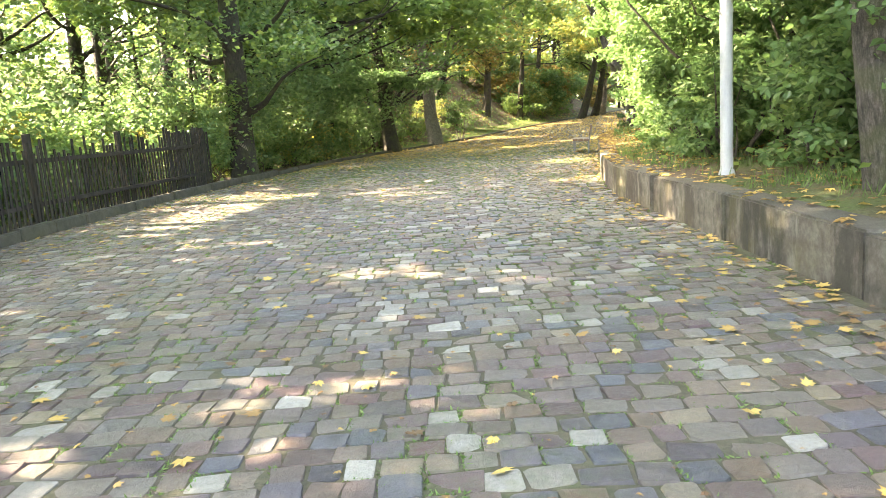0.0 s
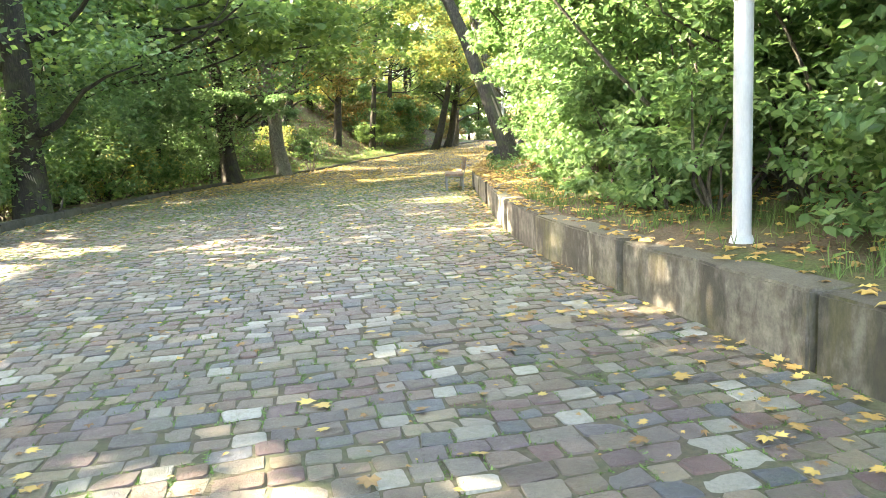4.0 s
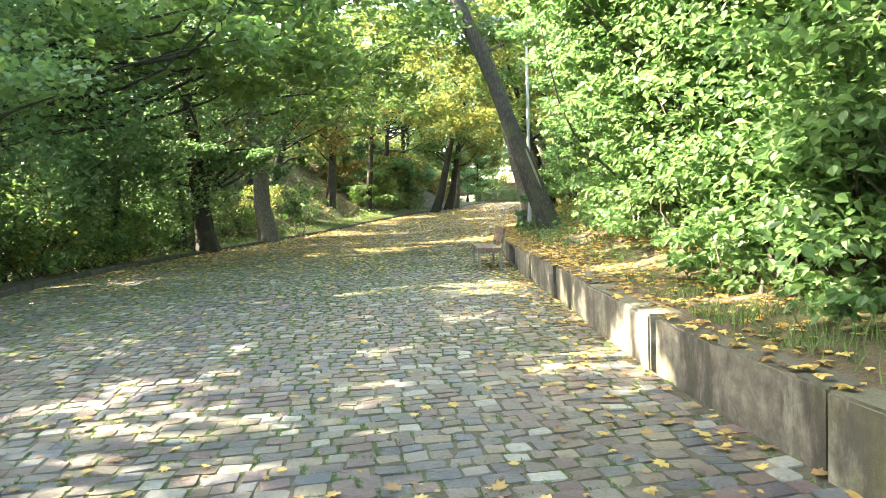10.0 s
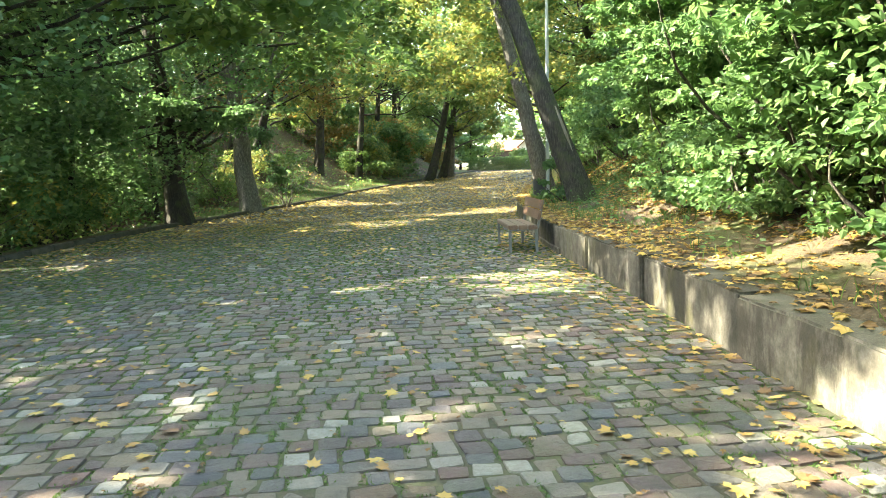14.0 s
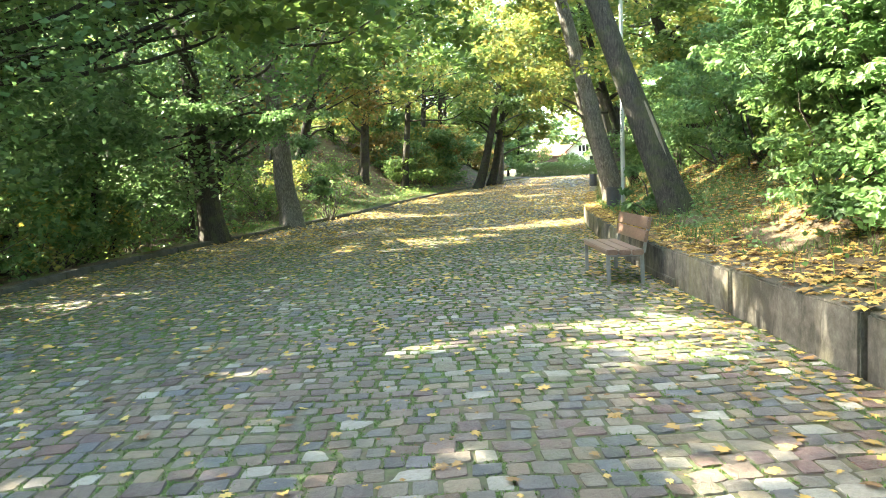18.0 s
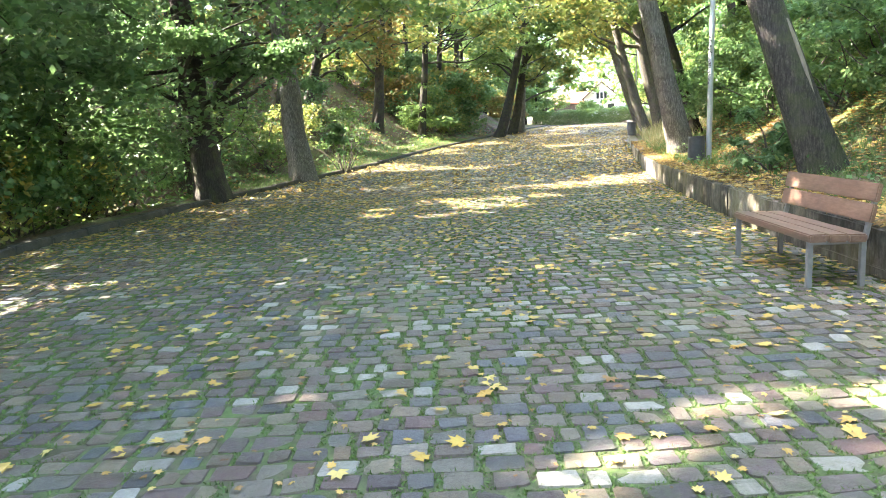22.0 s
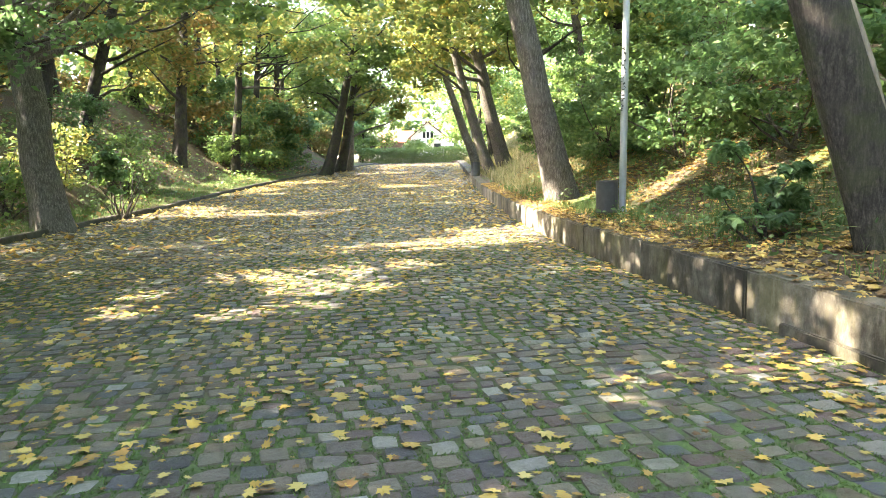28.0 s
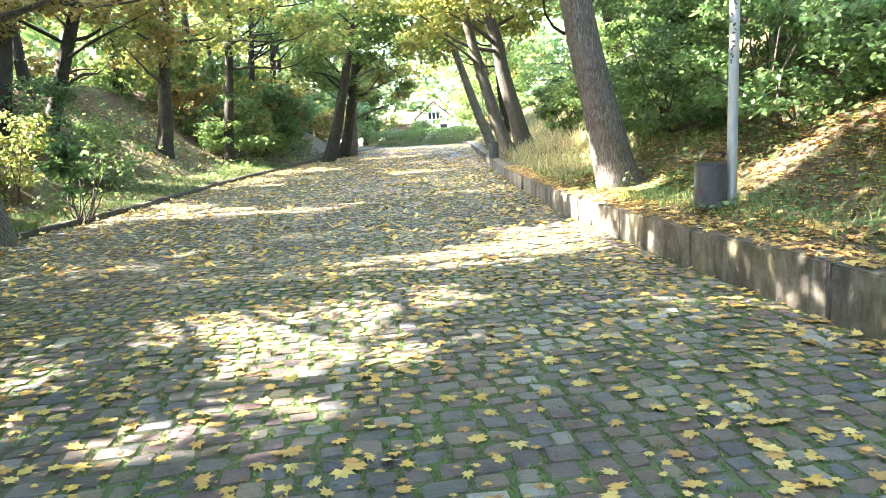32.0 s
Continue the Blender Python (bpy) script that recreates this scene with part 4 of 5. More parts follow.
# far woods
def far_woods():
    cs = []
    for i in range(1300):
        side = r.random()
        y = r.uniform(-25, 150)
        high = 14 + max(0, y - 40) * 0.12
        if side < 0.42:
            x = float(left_edge(min(y, 93))) - r.uniform(15, 50)
        elif side < 0.84:
            x = float(right_edge(min(y, 90))) + r.uniform(14, 45)
        else:
            y, x, high = r.uniform(150, 180), r.uniform(-10, 110), 24
        cs.append((x, y, float(land(x, y)) + r.uniform(0.5, high)))
    base = thing("far_woods", label="distant wood of mixed green and yellowing trees", category="woods", kind="stuff")
    cs = np.array(cs)
    for mat, part_of in ((LEAF_MID, cs[::3]), (LEAF_DARK, cs[1::3]), (LEAF_YELLOW, cs[2::3])):
        leafy("foliage", part_of, 30000, 3.8, 1.2, mat, base, squash=0.8)
    return base


far_woods()

# ---- street furniture ----
def bench():
    b = thing("bench", (5.12, 25.02, 0.0), -12.6, "brown wooden park bench on grey steel legs beside the wall", "bench")
    L2 = 0.90
    for i in range(3):      # seat beams run along local y
        part("seat_beam", box_bm((0.165, 2 * L2, 0.075), (-0.175 + i * 0.175, 0, 0.455 - 0.006 * i), 0.012, None, 2), WOOD, b)
    tilt = Matrix.Rotation(radians(12), 4, "Y")
    for i in range(2):
        part("back_beam", box_bm((0.045, 2 * L2, 0.165), (0.30 + 0.038 * i, 0, 0.655 + 0.182 * i), 0.01, tilt, 2), WOOD, b)
    for s in (-1, 1):
        y = s * (L2 - 0.06)
        part("front_leg", box_bm((0.05, 0.045, 0.42), (-0.225, y, 0.205), 0.004), IRON, b)
        part("back_leg", box_bm((0.05, 0.045, 0.42), (0.245, y, 0.205), 0.004), IRON, b)
        part("cross_bar", box_bm((0.52, 0.04, 0.03), (0.01, y, 0.403), 0.004), IRON, b)
        part("back_upright", box_bm((0.04, 0.045, 0.50), (0.325, y * 0.97, 0.665), 0.004, tilt), IRON, b)
    return b


def round_bm(r0, r1, h, sides=20, z=0.0, bm=None):
    b = bm or bmesh.new()
    bmesh.ops.create_cone(b, cap_ends=True, segments=sides, radius1=r0, radius2=r1, depth=h, matrix=Matrix.Translation((0, 0, z + h / 2)))
    return b


def lamp_post(x, y, z, r0, height, mat, label, lean=(0, 0), arm=0.0):
    p = thing("lamp_post", (x, y, z), 0, label, "lamp post")
    p.matrix_basis = Matrix.Translation((x, y, z)) @ Euler((radians(lean[0]), radians(lean[1]), 0)).to_matrix().to_4x4()
    v, f = tube([(0, 0, -0.2), (0, 0, 0.4), (0, 0, 1.5), (0, 0, height * 0.7), (0, 0, height)], [r0, r0, r0 * 0.99, r0 * 0.9, r0 * 0.75], 20)
    child("pole", fast_mesh("pole", v, f, mat, True), p)
    part("collar", round_bm(r0 * 1.35, r0 * 1.12, 0.06, 20, 0.0), mat, p, smooth=False)
    part("clamp_band", round_bm(r0 * 1.10, r0 * 1.10, 0.03, 20, 1.9), mat, p)
    part("clamp_band", round_bm(r0 * 1.10, r0 * 1.10, 0.03, 20, 2.25), mat, p)
    if arm:     # a bent arm with a flat head over the road
        k = np.linspace(0, 1, 8)
        child("arm", fast_mesh("arm", *tube(np.stack([-arm * k, 0 * k, height - 0.04 + 0.32 * np.sin(k * 1.6)], -1), np.linspace(r0 * 0.7, r0 * 0.5, 8), 10), mat, True), p)
        part("lamp_head", box_bm((0.62, 0.24, 0.12), (-arm - 0.22, 0, height + 0.27), 0.045, None, 2), mat, p)
    else:
        part("lamp_head", round_bm(0.24, 0.15, 0.28, 16, height), mat, p)
    return p


def litter_bin(x, y, z, r0, h, turn):
    p = thing("litter_bin", (x, y, z), turn, "dark grey cylindrical metal litter bin fixed beside a post", "bin")
    bm = bmesh.new()
    rings = [(r0 * 0.97, 0.05), (r0, 0.08), (r0, h - 0.03), (r0 * 1.03, h - 0.02), (r0 * 1.03, h), (r0 * 0.93, h), (r0 * 0.92, 0.12)]
    rows = [[bm.verts.new((r * math.cos(a * math.tau / 24), r * math.sin(a * math.tau / 24), q)) for a in range(24)] for r, q in rings]
    for a, c in zip(rows, rows[1:]):
        for i in range(24):
            bm.faces.new((a[i], a[(i + 1) % 24], c[(i + 1) % 24], c[i]))
    bm.faces.new(rows[0][::-1]), bm.faces.new(rows[-1])
    part("body", bm, BIN_PAINT, p, smooth=False)
    part("bracket", box_bm((0.10, 0.05, 0.04), (r0 + 0.04, 0, h * 0.75), 0.004), IRON, p)
    part("foot", round_bm(0.05, 0.05, 0.10, 12, -0.04), IRON, p)
    return p


bench()
lamp_post(3.53, 8.92, float(land(3.53, 8.92)), 0.074, 9.0, POLE_PAINT, "pale grey painted steel lamp post behind the wall")
lamp_post(9.68, 34.15, float(land(9.68, 34.15)), 0.062, 7.2, GALV, "grey steel lamp post with a bent arm beside a litter bin", (0, 1.0), 0.9)
litter_bin(9.42, 34.24, float(land(9.42, 34.24)), 0.19, 0.60, 10)
litter_bin(18.0, 55.6, float(land(18.0, 55.6)), 0.22, 0.75, 10)
lamp_post(26.5, 72.5, float(land(26.5, 72.5)), 0.06, 7.0, GALV, "grey steel lamp post near the end of the wall", (0, 0), 0.9)


def scribble(x, y, z, r0):
    """Worn dark graffiti strokes on the road side of a post."""
    g = thing("graffiti", (x, y, z), 0, "worn dark graffiti strokes on the grey post", "graffiti")
    rr = random.Random(8)
    h = 1.75
    while h < 2.9:
        a = radians(235 + rr.uniform(-35, 35))
        m = Matrix.Rotation(a, 4, "Z") @ Matrix.Rotation(rr.uniform(-0.7, 0.7), 4, "X")
        part("stroke", box_bm((0.003, rr.uniform(0.012, 0.05), rr.uniform(0.010, 0.035)), (math.cos(a) * r0, math.sin(a) * r0, h), 0, m), BIN_PAINT, g)
        h += rr.uniform(0.025, 0.07)
    return g


scribble(9.68, 34.15, float(land(9.68, 34.15)), 0.0625)


def old_fence():
    f = thing("fence", (0, 0, 0), 0, "old dark wooden picket fence with a closed board panel", "fence")
    rr = random.Random(3)
    y = 6.0
    while y < 20.6:
        x = float(left_edge(y)) - 0.42
        solid = y > 18.1
        h = 1.62 + rr.uniform(-0.12, 0.12) if solid else 1.45 + rr.uniform(-0.25, 0.15)
        w = 0.125 if solid else 0.07
        m = Euler((rr.uniform(-0.03, 0.03) * (0.3 if solid else 1.6), 0, 0)).to_matrix().to_4x4()
        part("board" if solid else "picket", box_bm((0.022, w, h), (x + rr.uniform(-0.01, 0.01), y, h / 2 + 0.02), 0.004, m), OLD_WOOD, f)
        y += 0.128 if solid else 0.13 + rr.uniform(-0.01, 0.03)
    for k, (y0, y1) in enumerate(((6, 13.3), (13.3, 20.6))):
        for z in (0.45, 1.2):
            a, b = Vector((float(left_edge(y0)) - 0.46, y0, z)), Vector((float(left_edge(y1)) - 0.46, y1, z))
            part("rail", box_bm((0.04, (b - a).length, 0.08), (a + b) / 2, 0.004, Matrix.Rotation(math.atan2(a.x - b.x, b.y - a.y), 4, "Z")), OLD_WOOD, f)
    for y in (6.2, 9.5, 12.9, 16.3, 20.5):
        part("post", box_bm((0.11, 0.11, 1.75), (float(left_edge(y)) - 0.54, y, 0.8), 0.01), OLD_WOOD, f)
    return f


old_fence()


# ---- the far end of the road ----
def hedge(a, b, h, label):
    a, b = Vector(a), Vector(b)
    z = float(land(*a.lerp(b, 0.5).xy))
    t = thing("hedge", (*a.lerp(b, 0.5).xy, z), math.degrees(math.atan2(b.y - a.y, b.x - a.x)), label, "hedge")
    n = int((b - a).length / 0.3)
    p = np.array([(*a.lerp(b, k / n).xy, 0) for k in range(n + 1)])
    p[:, 2] = z + h * 0.5
    pts = np.repeat(p, 420, 0) + rng.uniform(-1, 1, ((n + 1) * 420, 3)) * (0.3, 0.5, h * 0.5)
    v, f = scatter(KITE, pts, 0.13 * rng.uniform(0.7, 1.3, len(pts)), 0.8)
    ob = child("foliage", fast_mesh("foliage", v, f, LEAF_MID), t)
    ob.matrix_parent_inverse = t.matrix_basis.inverted()
    return t


def signboard(x, y, z):
    s = thing("signboard", (x, y, z), -25, "white blank signboard on two posts beyond the hedge", "sign")
    part("board", box_bm((1.4, 0.05, 1.05), (0, 0, 2.1), 0.01), WHITE_PAINT, s)
    for k in (-0.6, 0.6):
        part("post", box_bm((0.07, 0.07, 2.7), (k, 0.06, 1.2), 0.005), GALV, s)
    return s


signboard(41.7, 108.5, float(land(41.7, 108.5)))
shrub("rounded green bush in front of the white house", 41.2, 118.0, 2.0, 2.4, LEAF_MID, 2500, 0.3, KITE, 24, 0.8, stems=3)
hedge((25.5, 94.4), (36.5, 91.0), 1.6, "clipped green hedge across the end of the road")


def house(x, y, z, turn):
    h = thing("house", (x, y, z), turn, "small white rendered house with a brown tiled gable roof", "house")
    w, d, eave, ridge = 5.6, 9.0, 3.2, 5.6
    bm = bmesh.new()        # gable body: front at -y
    prof = [(-w / 2, -0.5), (w / 2, -0.5), (w / 2, eave), (0, ridge), (-w / 2, eave)]
    f, b = [bm.verts.new((q[0], 0, q[1])) for q in prof], [bm.verts.new((q[0], d, q[1])) for q in prof]
    bm.faces.new(f), bm.faces.new(b[::-1])
    for i in range(5):
        bm.faces.new((f[i], b[i], b[(i + 1) % 5], f[(i + 1) % 5]))
    bmesh.ops.recalc_face_normals(bm, faces=bm.faces)
    part("wall", bm, RENDER_WHITE, h)
    ang = math.atan2(ridge - eave, w / 2)
    ln = math.hypot(ridge - eave, w / 2) + 0.5
    for s in (-1, 1):
        mid = Vector((s * (w / 4 + 0.2), d / 2, (ridge + eave) / 2 - 0.08))
        part("roof", box_bm((ln, d + 1.0, 0.16), mid, 0.02, Matrix.Rotation(s * ang, 4, "Y")), ROOF_TILE, h)
        part("bargeboard", box_bm((ln, 0.06, 0.22), mid + Vector((0, -d / 2 - 0.52, -0.02)), 0.01, Matrix.Rotation(s * ang, 4, "Y")), DARK_WOOD, h)
    for i in (-1, 0, 1):
        wnd = part("window", box_bm((0.42, 0.10, 1.0), (i * 0.62, -0.02, 3.5), 0.01), DARK_WOOD, h)
        part("pane", box_bm((0.32, 0.02, 0.88), (i * 0.62, -0.085, 3.5)), DARK_GLASS, wnd)
    for i in (-1, 1):
        wnd = part("window", box_bm((1.1, 0.10, 1.2), (i * 1.5, -0.02, 1.5), 0.01), DARK_WOOD, h)
        part("pane", box_bm((0.98, 0.02, 1.08), (i * 1.5, -0.085, 1.5)), DARK_GLASS, wnd)
    part("wing_wall", box_bm((5.2, 5.0, 3.0), (-w / 2 - 2.6, 4.6, 1.2), 0.02), DARK_WOOD, h, "dark timber wing wall")
    part("wing_roof", box_bm((5.8, 3.6, 0.16), (-w / 2 - 2.5, 3.2, 3.45), 0.02, Matrix.Rotation(radians(32), 4, "X")), ROOF_TILE, h)
    part("wing_roof", box_bm((5.8, 3.6, 0.16), (-w / 2 - 2.5, 6.1, 3.45), 0.02, Matrix.Rotation(radians(-32), 4, "X")), ROOF_TILE, h)
    part("chimney", box_bm((0.5, 0.5, 1.2), (0.9, 4.0, 5.6), 0.02), RENDER_WHITE, h)
    return h


house(49.5, 132.5, float(land(49.5, 132.5)) - 0.1, -24)


# ---- fallen leaves ----
def fallen(name, label, n, region, mat, size, shape, weight, lift=0.012):
    x0, x1, y0, y1 = region
    p = np.stack([rng.uniform(x0, x1, n * 6), rng.uniform(y0, y1, n * 6)], -1)
    p = p[rng.random(len(p)) < weight(p[:, 0], p[:, 1])][:n]
    on_road = (p[:, 0] > left_edge(p[:, 1])) & (p[:, 0] < right_edge(p[:, 1]))
    wall_top = (p[:, 0] >= right_edge(p[:, 1])) & (p[:, 0] < right_edge(p[:, 1]) + 0.36)
    z = np.where(on_road, road_z(p[:, 1]) + 0.006, np.where(wall_top, road_z(p[:, 1]) + wall_height(p[:, 1]) + 0.005, land(p[:, 0], p[:, 1])))
    pts = np.column_stack([p, z + lift + rng.uniform(0, 0.005, len(p))])
    v, f = scatter(shape, pts, size * rng.uniform(0.45, 1.4, len(pts)), 0.10, curl=0.28)
    ob = tagged(new(name, fast_mesh(name, v, f, mat)), label, "leaves", kind="stuff")
    return ob


def road_leaves(x, y):
    a, b = left_edge(y), right_edge(y)
    inside = (x > a + 0.05) & (x < b - 0.02)
    dens = np.interp(y, [0, 6, 14, 19, 23, 26, 29, 34, 60], [0.04, 0.045, 0.06, 0.085, 0.14, 0.24, 0.46, 0.75, 0.9])
    edge = np.exp(-np.abs(x - b) / 0.45) * np.interp(y, [0, 12, 22, 26, 30], [0.8, 0.9, 1.2, 1.7, 1.9]) + np.exp(-np.abs(x - a) / 0.6) * 0.3
    drift = 0.55 + 0.75 * (0.5 + 0.5 * np.sin(1.7 * x + 0.6 * y) * np.sin(2.3 * y - 0.9 * x + 1.0)) ** 1.5
    return inside * np.clip((dens + edge) * drift, 0, 1)


fallen("fallen_leaves", "yellow fallen maple leaves lying on the cobbles", 6600, (-7, 12, 20, 37), FALLEN, 0.098, MAPLE, road_leaves, 0.003)
fallen("fallen_leaves", "dull orange and brown fallen maple leaves on the cobbles", 3000, (-7, 6, 1, 20), LITTER, 0.10, MAPLE, lambda x, y: np.clip(road_leaves(x, y) * 1.25, 0, 1), 0.003)
fallen("leaf_fragments", "small yellow and brown leaf scraps on the cobbles", 4200, (-7, 12, 1, 36), FALLEN_BROWN, 0.042, LOBED, lambda x, y: np.clip(road_leaves(x, y) + 0.25 * (x > left_edge(y)) * (x < right_edge(y)), 0, 1), 0.003)
fallen("fallen_leaves_far", "dense yellow fallen leaves on the far cobbles", 15000, (-3, 34, 37, 88), FALLEN, 0.14, KITE, road_leaves)


def bank_leaves(x, y):
    d = x - right_edge(y)
    return (d > 0.02) * (d < 7) * np.interp(y, [2, 8, 18, 22, 40], [0.09, 0.16, 0.45, 1.0, 0.9]) * np.clip(1.2 - d * 0.1, 0, 1)


fallen("leaf_litter", "yellow and orange fallen leaves covering the bank", 27000, (2.5, 24, 2, 50), LITTER, 0.115, LOBED, bank_leaves, 0.012)


def grass(name, label, n, region, weight, size, mat=GRASS):
    x0, x1, y0, y1 = region
    p = np.stack([rng.uniform(x0, x1, n * 6), rng.uniform(y0, y1, n * 6)], -1)
    p = p[rng.random(len(p)) < weight(p[:, 0], p[:, 1])][:n]
    pts = np.column_stack([p, land(p[:, 0], p[:, 1]) - 0.01])
    v, f = scatter(BLADE, pts, size * rng.uniform(0.5, 1.4, len(pts)), 0.28)
    return tagged(new(name, fast_mesh(name, v, f, mat)), label, "grass", kind="stuff")


def right_grass(x, y):
    d = x - right_edge(y)
    patch = 0.5 + 0.5 * np.sin(x * 1.9 + y * 0.8) * np.sin(y * 1.1 + 1.3)
    return (d > 0.34) * np.exp(-np.abs(d - 0.8) / 0.7) * np.clip(patch * 1.4, 0, 1) * np.interp(y, [2, 18, 22, 30, 60], [1, 1, 0.55, 0.7, 0.6])


def left_grass(x, y):
    d = left_edge(y) - x
    return (d > 0.2) * np.exp(-np.maximum(d - 2.2, 0) / 1.2) * np.interp(y, [30, 42, 46, 80], [0.1, 0.5, 1, 1])


grass("grass_right", "tufts of bright green grass behind the wall", 13000, (2.9, 24, 2, 60), right_grass, 0.16)
grass("grass_tufts_near", "tall tufts of bright green grass on top of the wall", 6000, (3.0, 6, 2, 16), lambda x, y: right_grass(x, y) * (np.sin(3.1 * x + 2.0 * y) * np.sin(2.6 * y - 1.2 * x) > -0.1), 0.15)
grass("grass_bank", "green grass among the fallen leaves on the bank", 16000, (6, 20, 20, 46), lambda x, y: ((x - right_edge(y)) > 0.5) * ((x - right_edge(y)) < 6) * (np.sin(1.3 * x + 0.9 * y) * np.sin(1.1 * y - 0.7 * x) > -0.15), 0.17)
grass("dry_grass", "pale dry grass on the slope behind the wall", 20000, (12, 40, 41, 84), lambda x, y: ((x - right_edge(y)) > 0.6) * ((x - right_edge(y)) < 9), 0.42, STRAW)
grass("grass_left", "strip of green grass behind the kerb", 26000, (-4, 12, 40, 68), left_grass, 0.14)


def cover(name, label, n, region, weight, size, mat, lift):
    x0, x1, y0, y1 = region
    p = np.stack([rng.uniform(x0, x1, n * 5), rng.uniform(y0, y1, n * 5)], -1)
    p = p[rng.random(len(p)) < weight(p[:, 0], p[:, 1])][:n]
    pts = np.column_stack([p, land(p[:, 0], p[:, 1]) + rng.random(len(p)) ** 2 * lift])
    v, f = scatter(KITE, pts, size * rng.uniform(0.5, 1.4, len(pts)), 0.45)
    return tagged(new(name, fast_mesh(name, v, f, mat)), label, "ground cover", kind="stuff")


def left_hill(x, y):
    d = left_edge(y) - x
    patch = 0.5 + 0.5 * np.sin(0.9 * x + 0.5 * y) * np.sin(0.7 * y - 0.6 * x)
    return (d > 0.5) * np.clip(patch * 1.3, 0, 1)


def right_bank(x, y):
    d = x - right_edge(y)
    patch = 0.5 + 0.5 * np.sin(1.1 * x + 0.8 * y) * np.sin(0.9 * y - 0.8 * x)
    return (d > 0.5) * np.clip(patch * 1.3 - 0.25 + 0.12 * d, 0, 1)


cover("low_plants_left", "low green plants and ivy on the left bank", 24000, (-22, 16, 12, 90), left_hill, 0.17, LEAF_MID, 0.5)
cover("low_plants_right", "low green plants and ivy on the right bank", 8000, (3.4, 30, 2, 75), right_bank, 0.12, LEAF_MID, 0.35)
cover("ivy_right", "trailing ivy and herbs among fallen leaves on the bank", 17000, (5.0, 20, 18, 48), right_bank, 0.085, LEAF_LIGHT, 0.32)
cover("bank_litter_left", "brown fallen leaves on the left bank", 12000, (-20, 18, 40, 88), left_hill, 0.15, FALLEN_BROWN, 0.04)


# ---- setts of the road ----
def sett_shape(rr):
    """One worn sett of unit width and depth; its top at z = 0."""
    ring = []
    for sx, sy in ((-1, -1), (1, -1), (1, 1), (-1, 1)):
        c = np.array((sx * 0.5 * (1 - rr.uniform(0, 0.05)), sy * 0.5 * (1 - rr.uniform(0, 0.07))))
        cut, cut2 = rr.uniform(0.05, 0.13), rr.uniform(0.05, 0.13)
        a, b = c - (sx * cut, 0), c - (0, sy * cut2)
        ring += [a, b] if sx * sy < 0 else [b, a]
    ring = np.array(ring) + np.array([(rr.uniform(-0.05, 0.05), rr.uniform(-0.065, 0.065)) for _ in range(8)])
    hi = ring * (1 - rr.uniform(0.04, 0.09))
    v = [(x, y, -0.42) for x, y in ring] + [(x, y, rr.uniform(-0.07, 0.0)) for x, y in hi] + [(rr.uniform(-0.15, 0.15), rr.uniform(-0.15, 0.15), rr.uniform(-0.02, 0.06))]
    f = [(i, (i + 1) % 8, 8 + (i + 1) % 8) for i in range(8)] + [(i, 8 + (i + 1) % 8, 8 + i) for i in range(8)] + [(8 + i, 8 + (i + 1) % 8, 16) for i in range(8)]
    return np.array(v), np.array(f)


SHAPES = [sett_shape(random.Random(50 + i)) for i in range(24)]


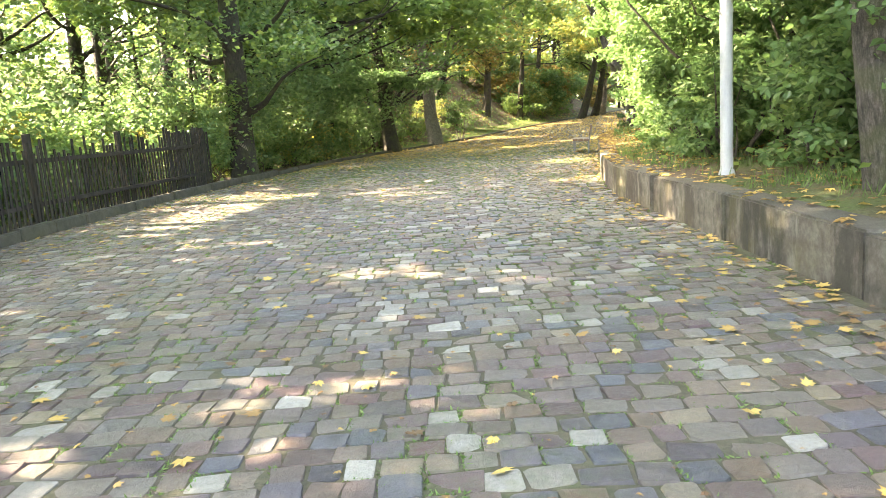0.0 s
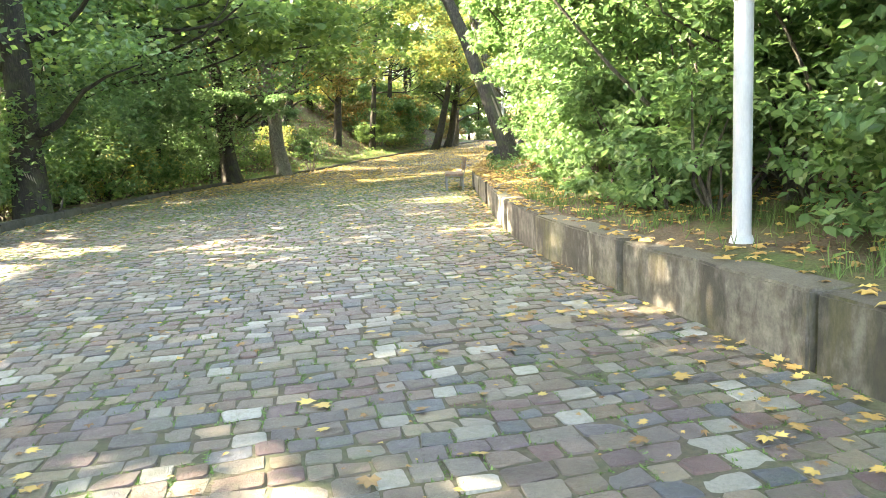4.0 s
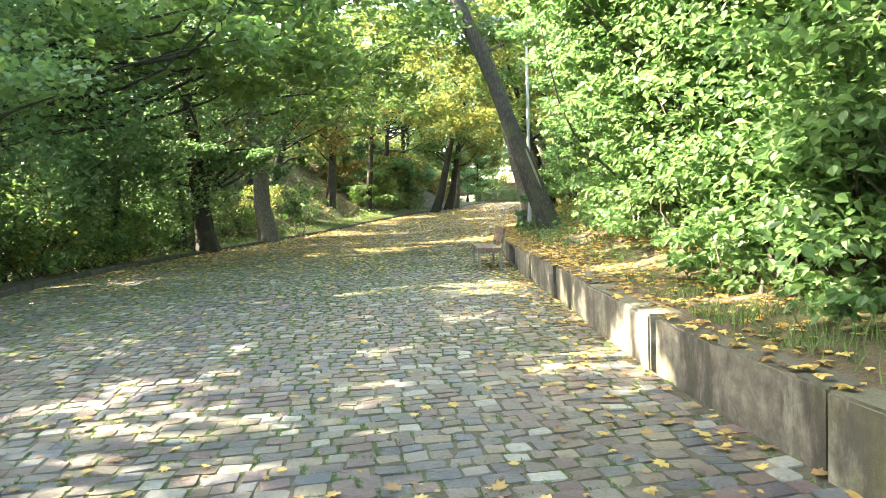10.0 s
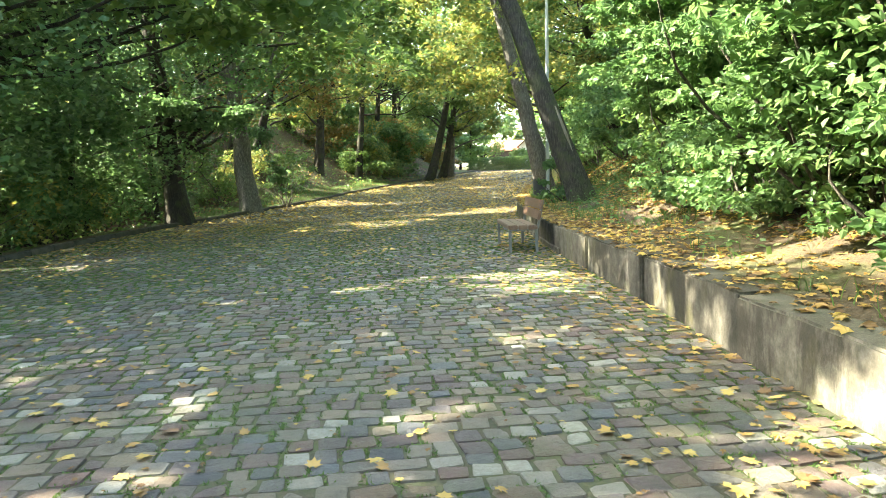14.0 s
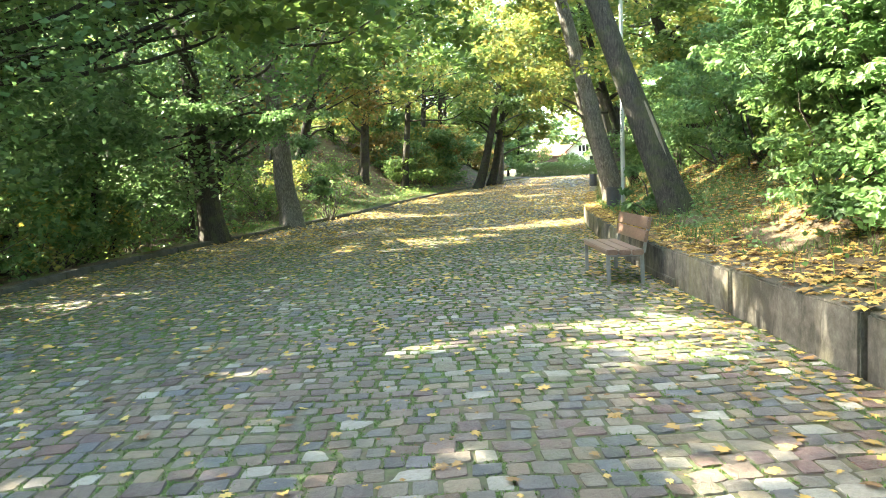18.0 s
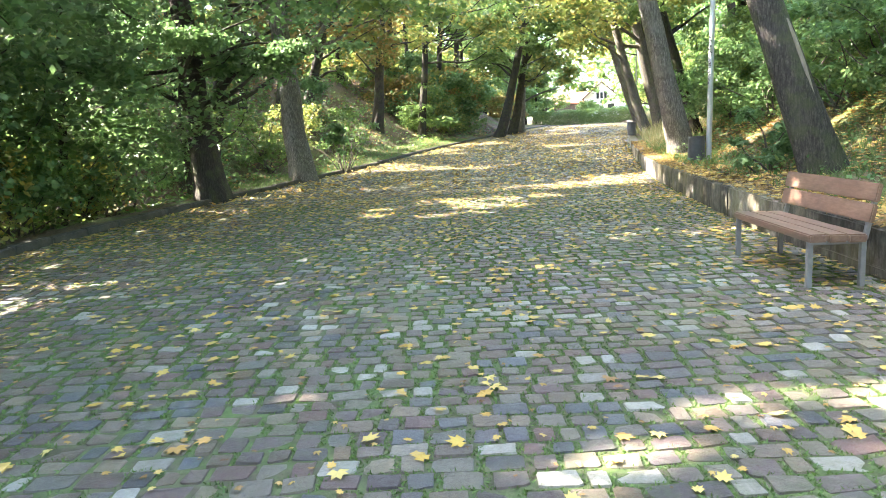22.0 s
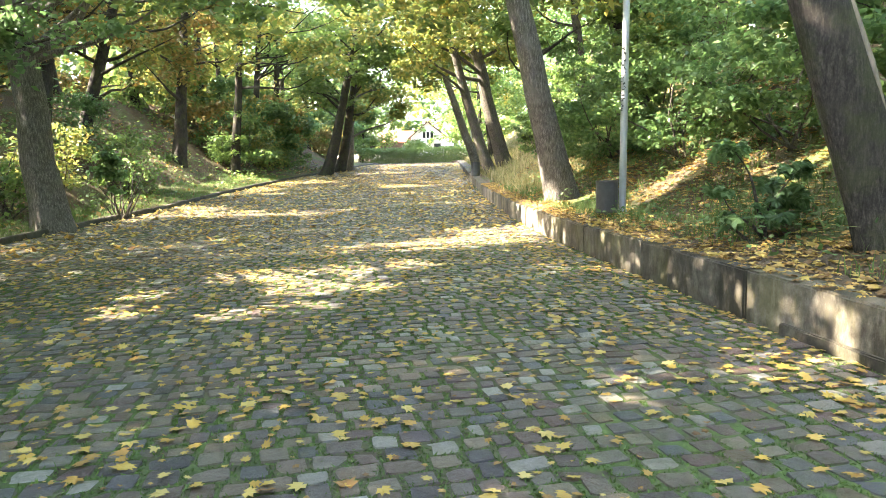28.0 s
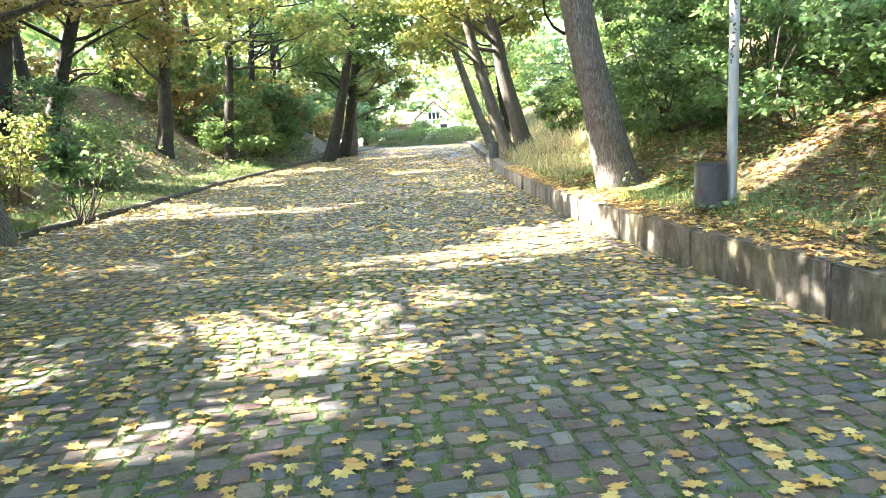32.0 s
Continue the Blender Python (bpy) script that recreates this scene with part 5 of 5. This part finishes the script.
def lay_setts():
    rr = random.Random(11)
    s_y = np.linspace(-2, ROAD_END, 3000)
    s_x = (left_edge(s_y) + right_edge(s_y)) / 2
    ker = np.ones(161) / 161
    s_x = np.convolve(np.pad(s_x, 80, mode="edge"), ker, "valid")
    s = np.concatenate([[0], np.cumsum(np.hypot(np.diff(s_x), np.diff(s_y)))])
    at, stones = 0.0, []
    while at < s[-1] - 0.3:
        far = np.interp(at, s, s_y) > 46
        depth = rr.uniform(0.145, 0.19) * (1.25 if far else 1)
        mid = at + depth / 2
        cx, cy = np.interp(mid, s, s_x), np.interp(mid, s, s_y)
        tx, ty = np.interp(mid + 0.5, s, s_x) - np.interp(mid - 0.5, s, s_x), np.interp(mid + 0.5, s, s_y) - np.interp(mid - 0.5, s, s_y)
        n = math.hypot(tx, ty)
        tx, ty = tx / n, ty / n
        half = 7.5
        u = -half + rr.uniform(0, 0.2)
        while u < half:
            w = rr.choice((rr.uniform(0.12, 0.17), rr.uniform(0.15, 0.20), rr.uniform(0.18, 0.26))) * (1.25 if far else 1)
            um = u + w / 2
            bow = 0.03 * math.sin(um * 0.9 + at * 0.35) + 0.02 * math.sin(um * 2.7 - at * 0.8) + rr.uniform(-0.013, 0.013)
            x, y = cx + ty * um + tx * bow, cy - tx * um + ty * bow
            if left_edge(y) + 0.03 < x - w * 0.35 and x + w * 0.42 < right_edge(y):
                stones.append((x, y, math.atan2(-tx, ty) + rr.uniform(-0.085, 0.085), w - float(np.interp(y, [3, 12, 18, 24], [0.002, 0.004, 0.014, 0.030])) * rr.uniform(0.4, 1.6), depth * rr.uniform(0.92, 1.0) * float(np.interp(y, [18, 27], [1.0, 0.93])), rr.uniform(-0.005, 0.006), rr.randrange(24), rr.uniform(-0.06, 0.06), rr.uniform(-0.06, 0.06)))
            u += w
        at += depth
    st = np.array(stones)
    near = (st[:, 1] > 26.8) & (st[:, 1] < 29.8) & (st[:, 0] > 1.6) & (st[:, 0] < 5.0)
    meshes = [fast_mesh("sett", v, f, SETT) for v, f in SHAPES]
    for q in st[near][:300]:
        o = child("sett", meshes[int(q[6])], road)
        o.matrix_basis = Matrix.LocRotScale((q[0], q[1], float(road_z(q[1])) + q[5]), Euler((q[7], q[8], q[2])), (q[3], q[4], 0.06))
    rest = np.concatenate([st[~near], st[near][300:]])
    flat = (np.concatenate([SHAPES[0][0][:8:2], SHAPES[0][0][8:16:2]]), np.array([(i, (i + 1) % 4, 4 + (i + 1) % 4) for i in range(4)] + [(i, 4 + (i + 1) % 4, 4 + i) for i in range(4)] + [(4, 5, 6), (4, 6, 7)]))
    vs, fs, k = [], [], 0
    away = rest[:, 1] > 38
    for i, (v0, f0) in enumerate(SHAPES + [flat]):
        q = rest[(rest[:, 6] == i) & ~away] if i < len(SHAPES) else rest[away]
        m = len(q)
        x, y, z = v0[None, :, 0] * q[:, 3, None], v0[None, :, 1] * q[:, 4, None], v0[None, :, 2] * 0.06
        z = z + x * q[:, 7, None] + y * q[:, 8, None] + q[:, 5, None] + road_z(q[:, 1])[:, None]
        c, sn = np.cos(q[:, 2])[:, None], np.sin(q[:, 2])[:, None]
        vs.append(np.stack([x * c - y * sn + q[:, 0, None], x * sn + y * c + q[:, 1, None], np.broadcast_to(z, x.shape)], -1).reshape(-1, 3))
        fs.append((f0[None] + k + (np.arange(m) * len(v0))[:, None, None]).reshape(-1, 3))
        k += m * len(v0)
    # moss and grass in the joints
    q = st[(st[:, 1] > 2) & (st[:, 1] < 36)]
    green = np.interp(q[:, 1], [2, 12, 18, 24, 38], [0.35, 0.4, 0.75, 1.0, 0.9]) * (0.35 + 0.75 * (np.sin(q[:, 0] * 1.3 + 0.4 * q[:, 1]) * np.sin(q[:, 1] * 0.8 - 0.5 * q[:, 0]) > -0.2))
    q = np.repeat(q[rng.random(len(q)) < green], 75, 0)
    q = q[rng.random(len(q)) < np.interp(q[:, 1], [2, 18, 25, 36], [0.55, 0.8, 1.0, 0.6])]
    e = rng.uniform(-0.5, 0.5, len(q))
    across = rng.random(len(q)) < 0.42
    gap = rng.normal(0, 1, len(q)) * np.interp(q[:, 1], [2, 18, 25], [0.009, 0.012, 0.017])
    lx, ly = np.where(across, e, 0.5) * q[:, 3] + np.where(across, 0, 0.012 + gap), np.where(across, 0.5, e) * q[:, 4] + np.where(across, 0.006 + 0.6 * gap, 0)
    pts = np.stack([q[:, 0] + lx * np.cos(q[:, 2]) - ly * np.sin(q[:, 2]), q[:, 1] + lx * np.sin(q[:, 2]) + ly * np.cos(q[:, 2]), road_z(q[:, 1]) - 0.008], -1)
    tv, tf = scatter(SPIKE, pts, 0.019 * rng.uniform(0.5, 1.6, len(pts)), 0.9)
    tagged(new("joint_grass", fast_mesh("joint_grass", tv, tf, MOSS)), "short green grass and moss growing in the joints", "grass", kind="stuff")
    ob = child("setts", fast_mesh("setts", np.concatenate(vs), np.concatenate(fs), SETT), road)
    tagged(ob, kind="stuff")


lay_setts()
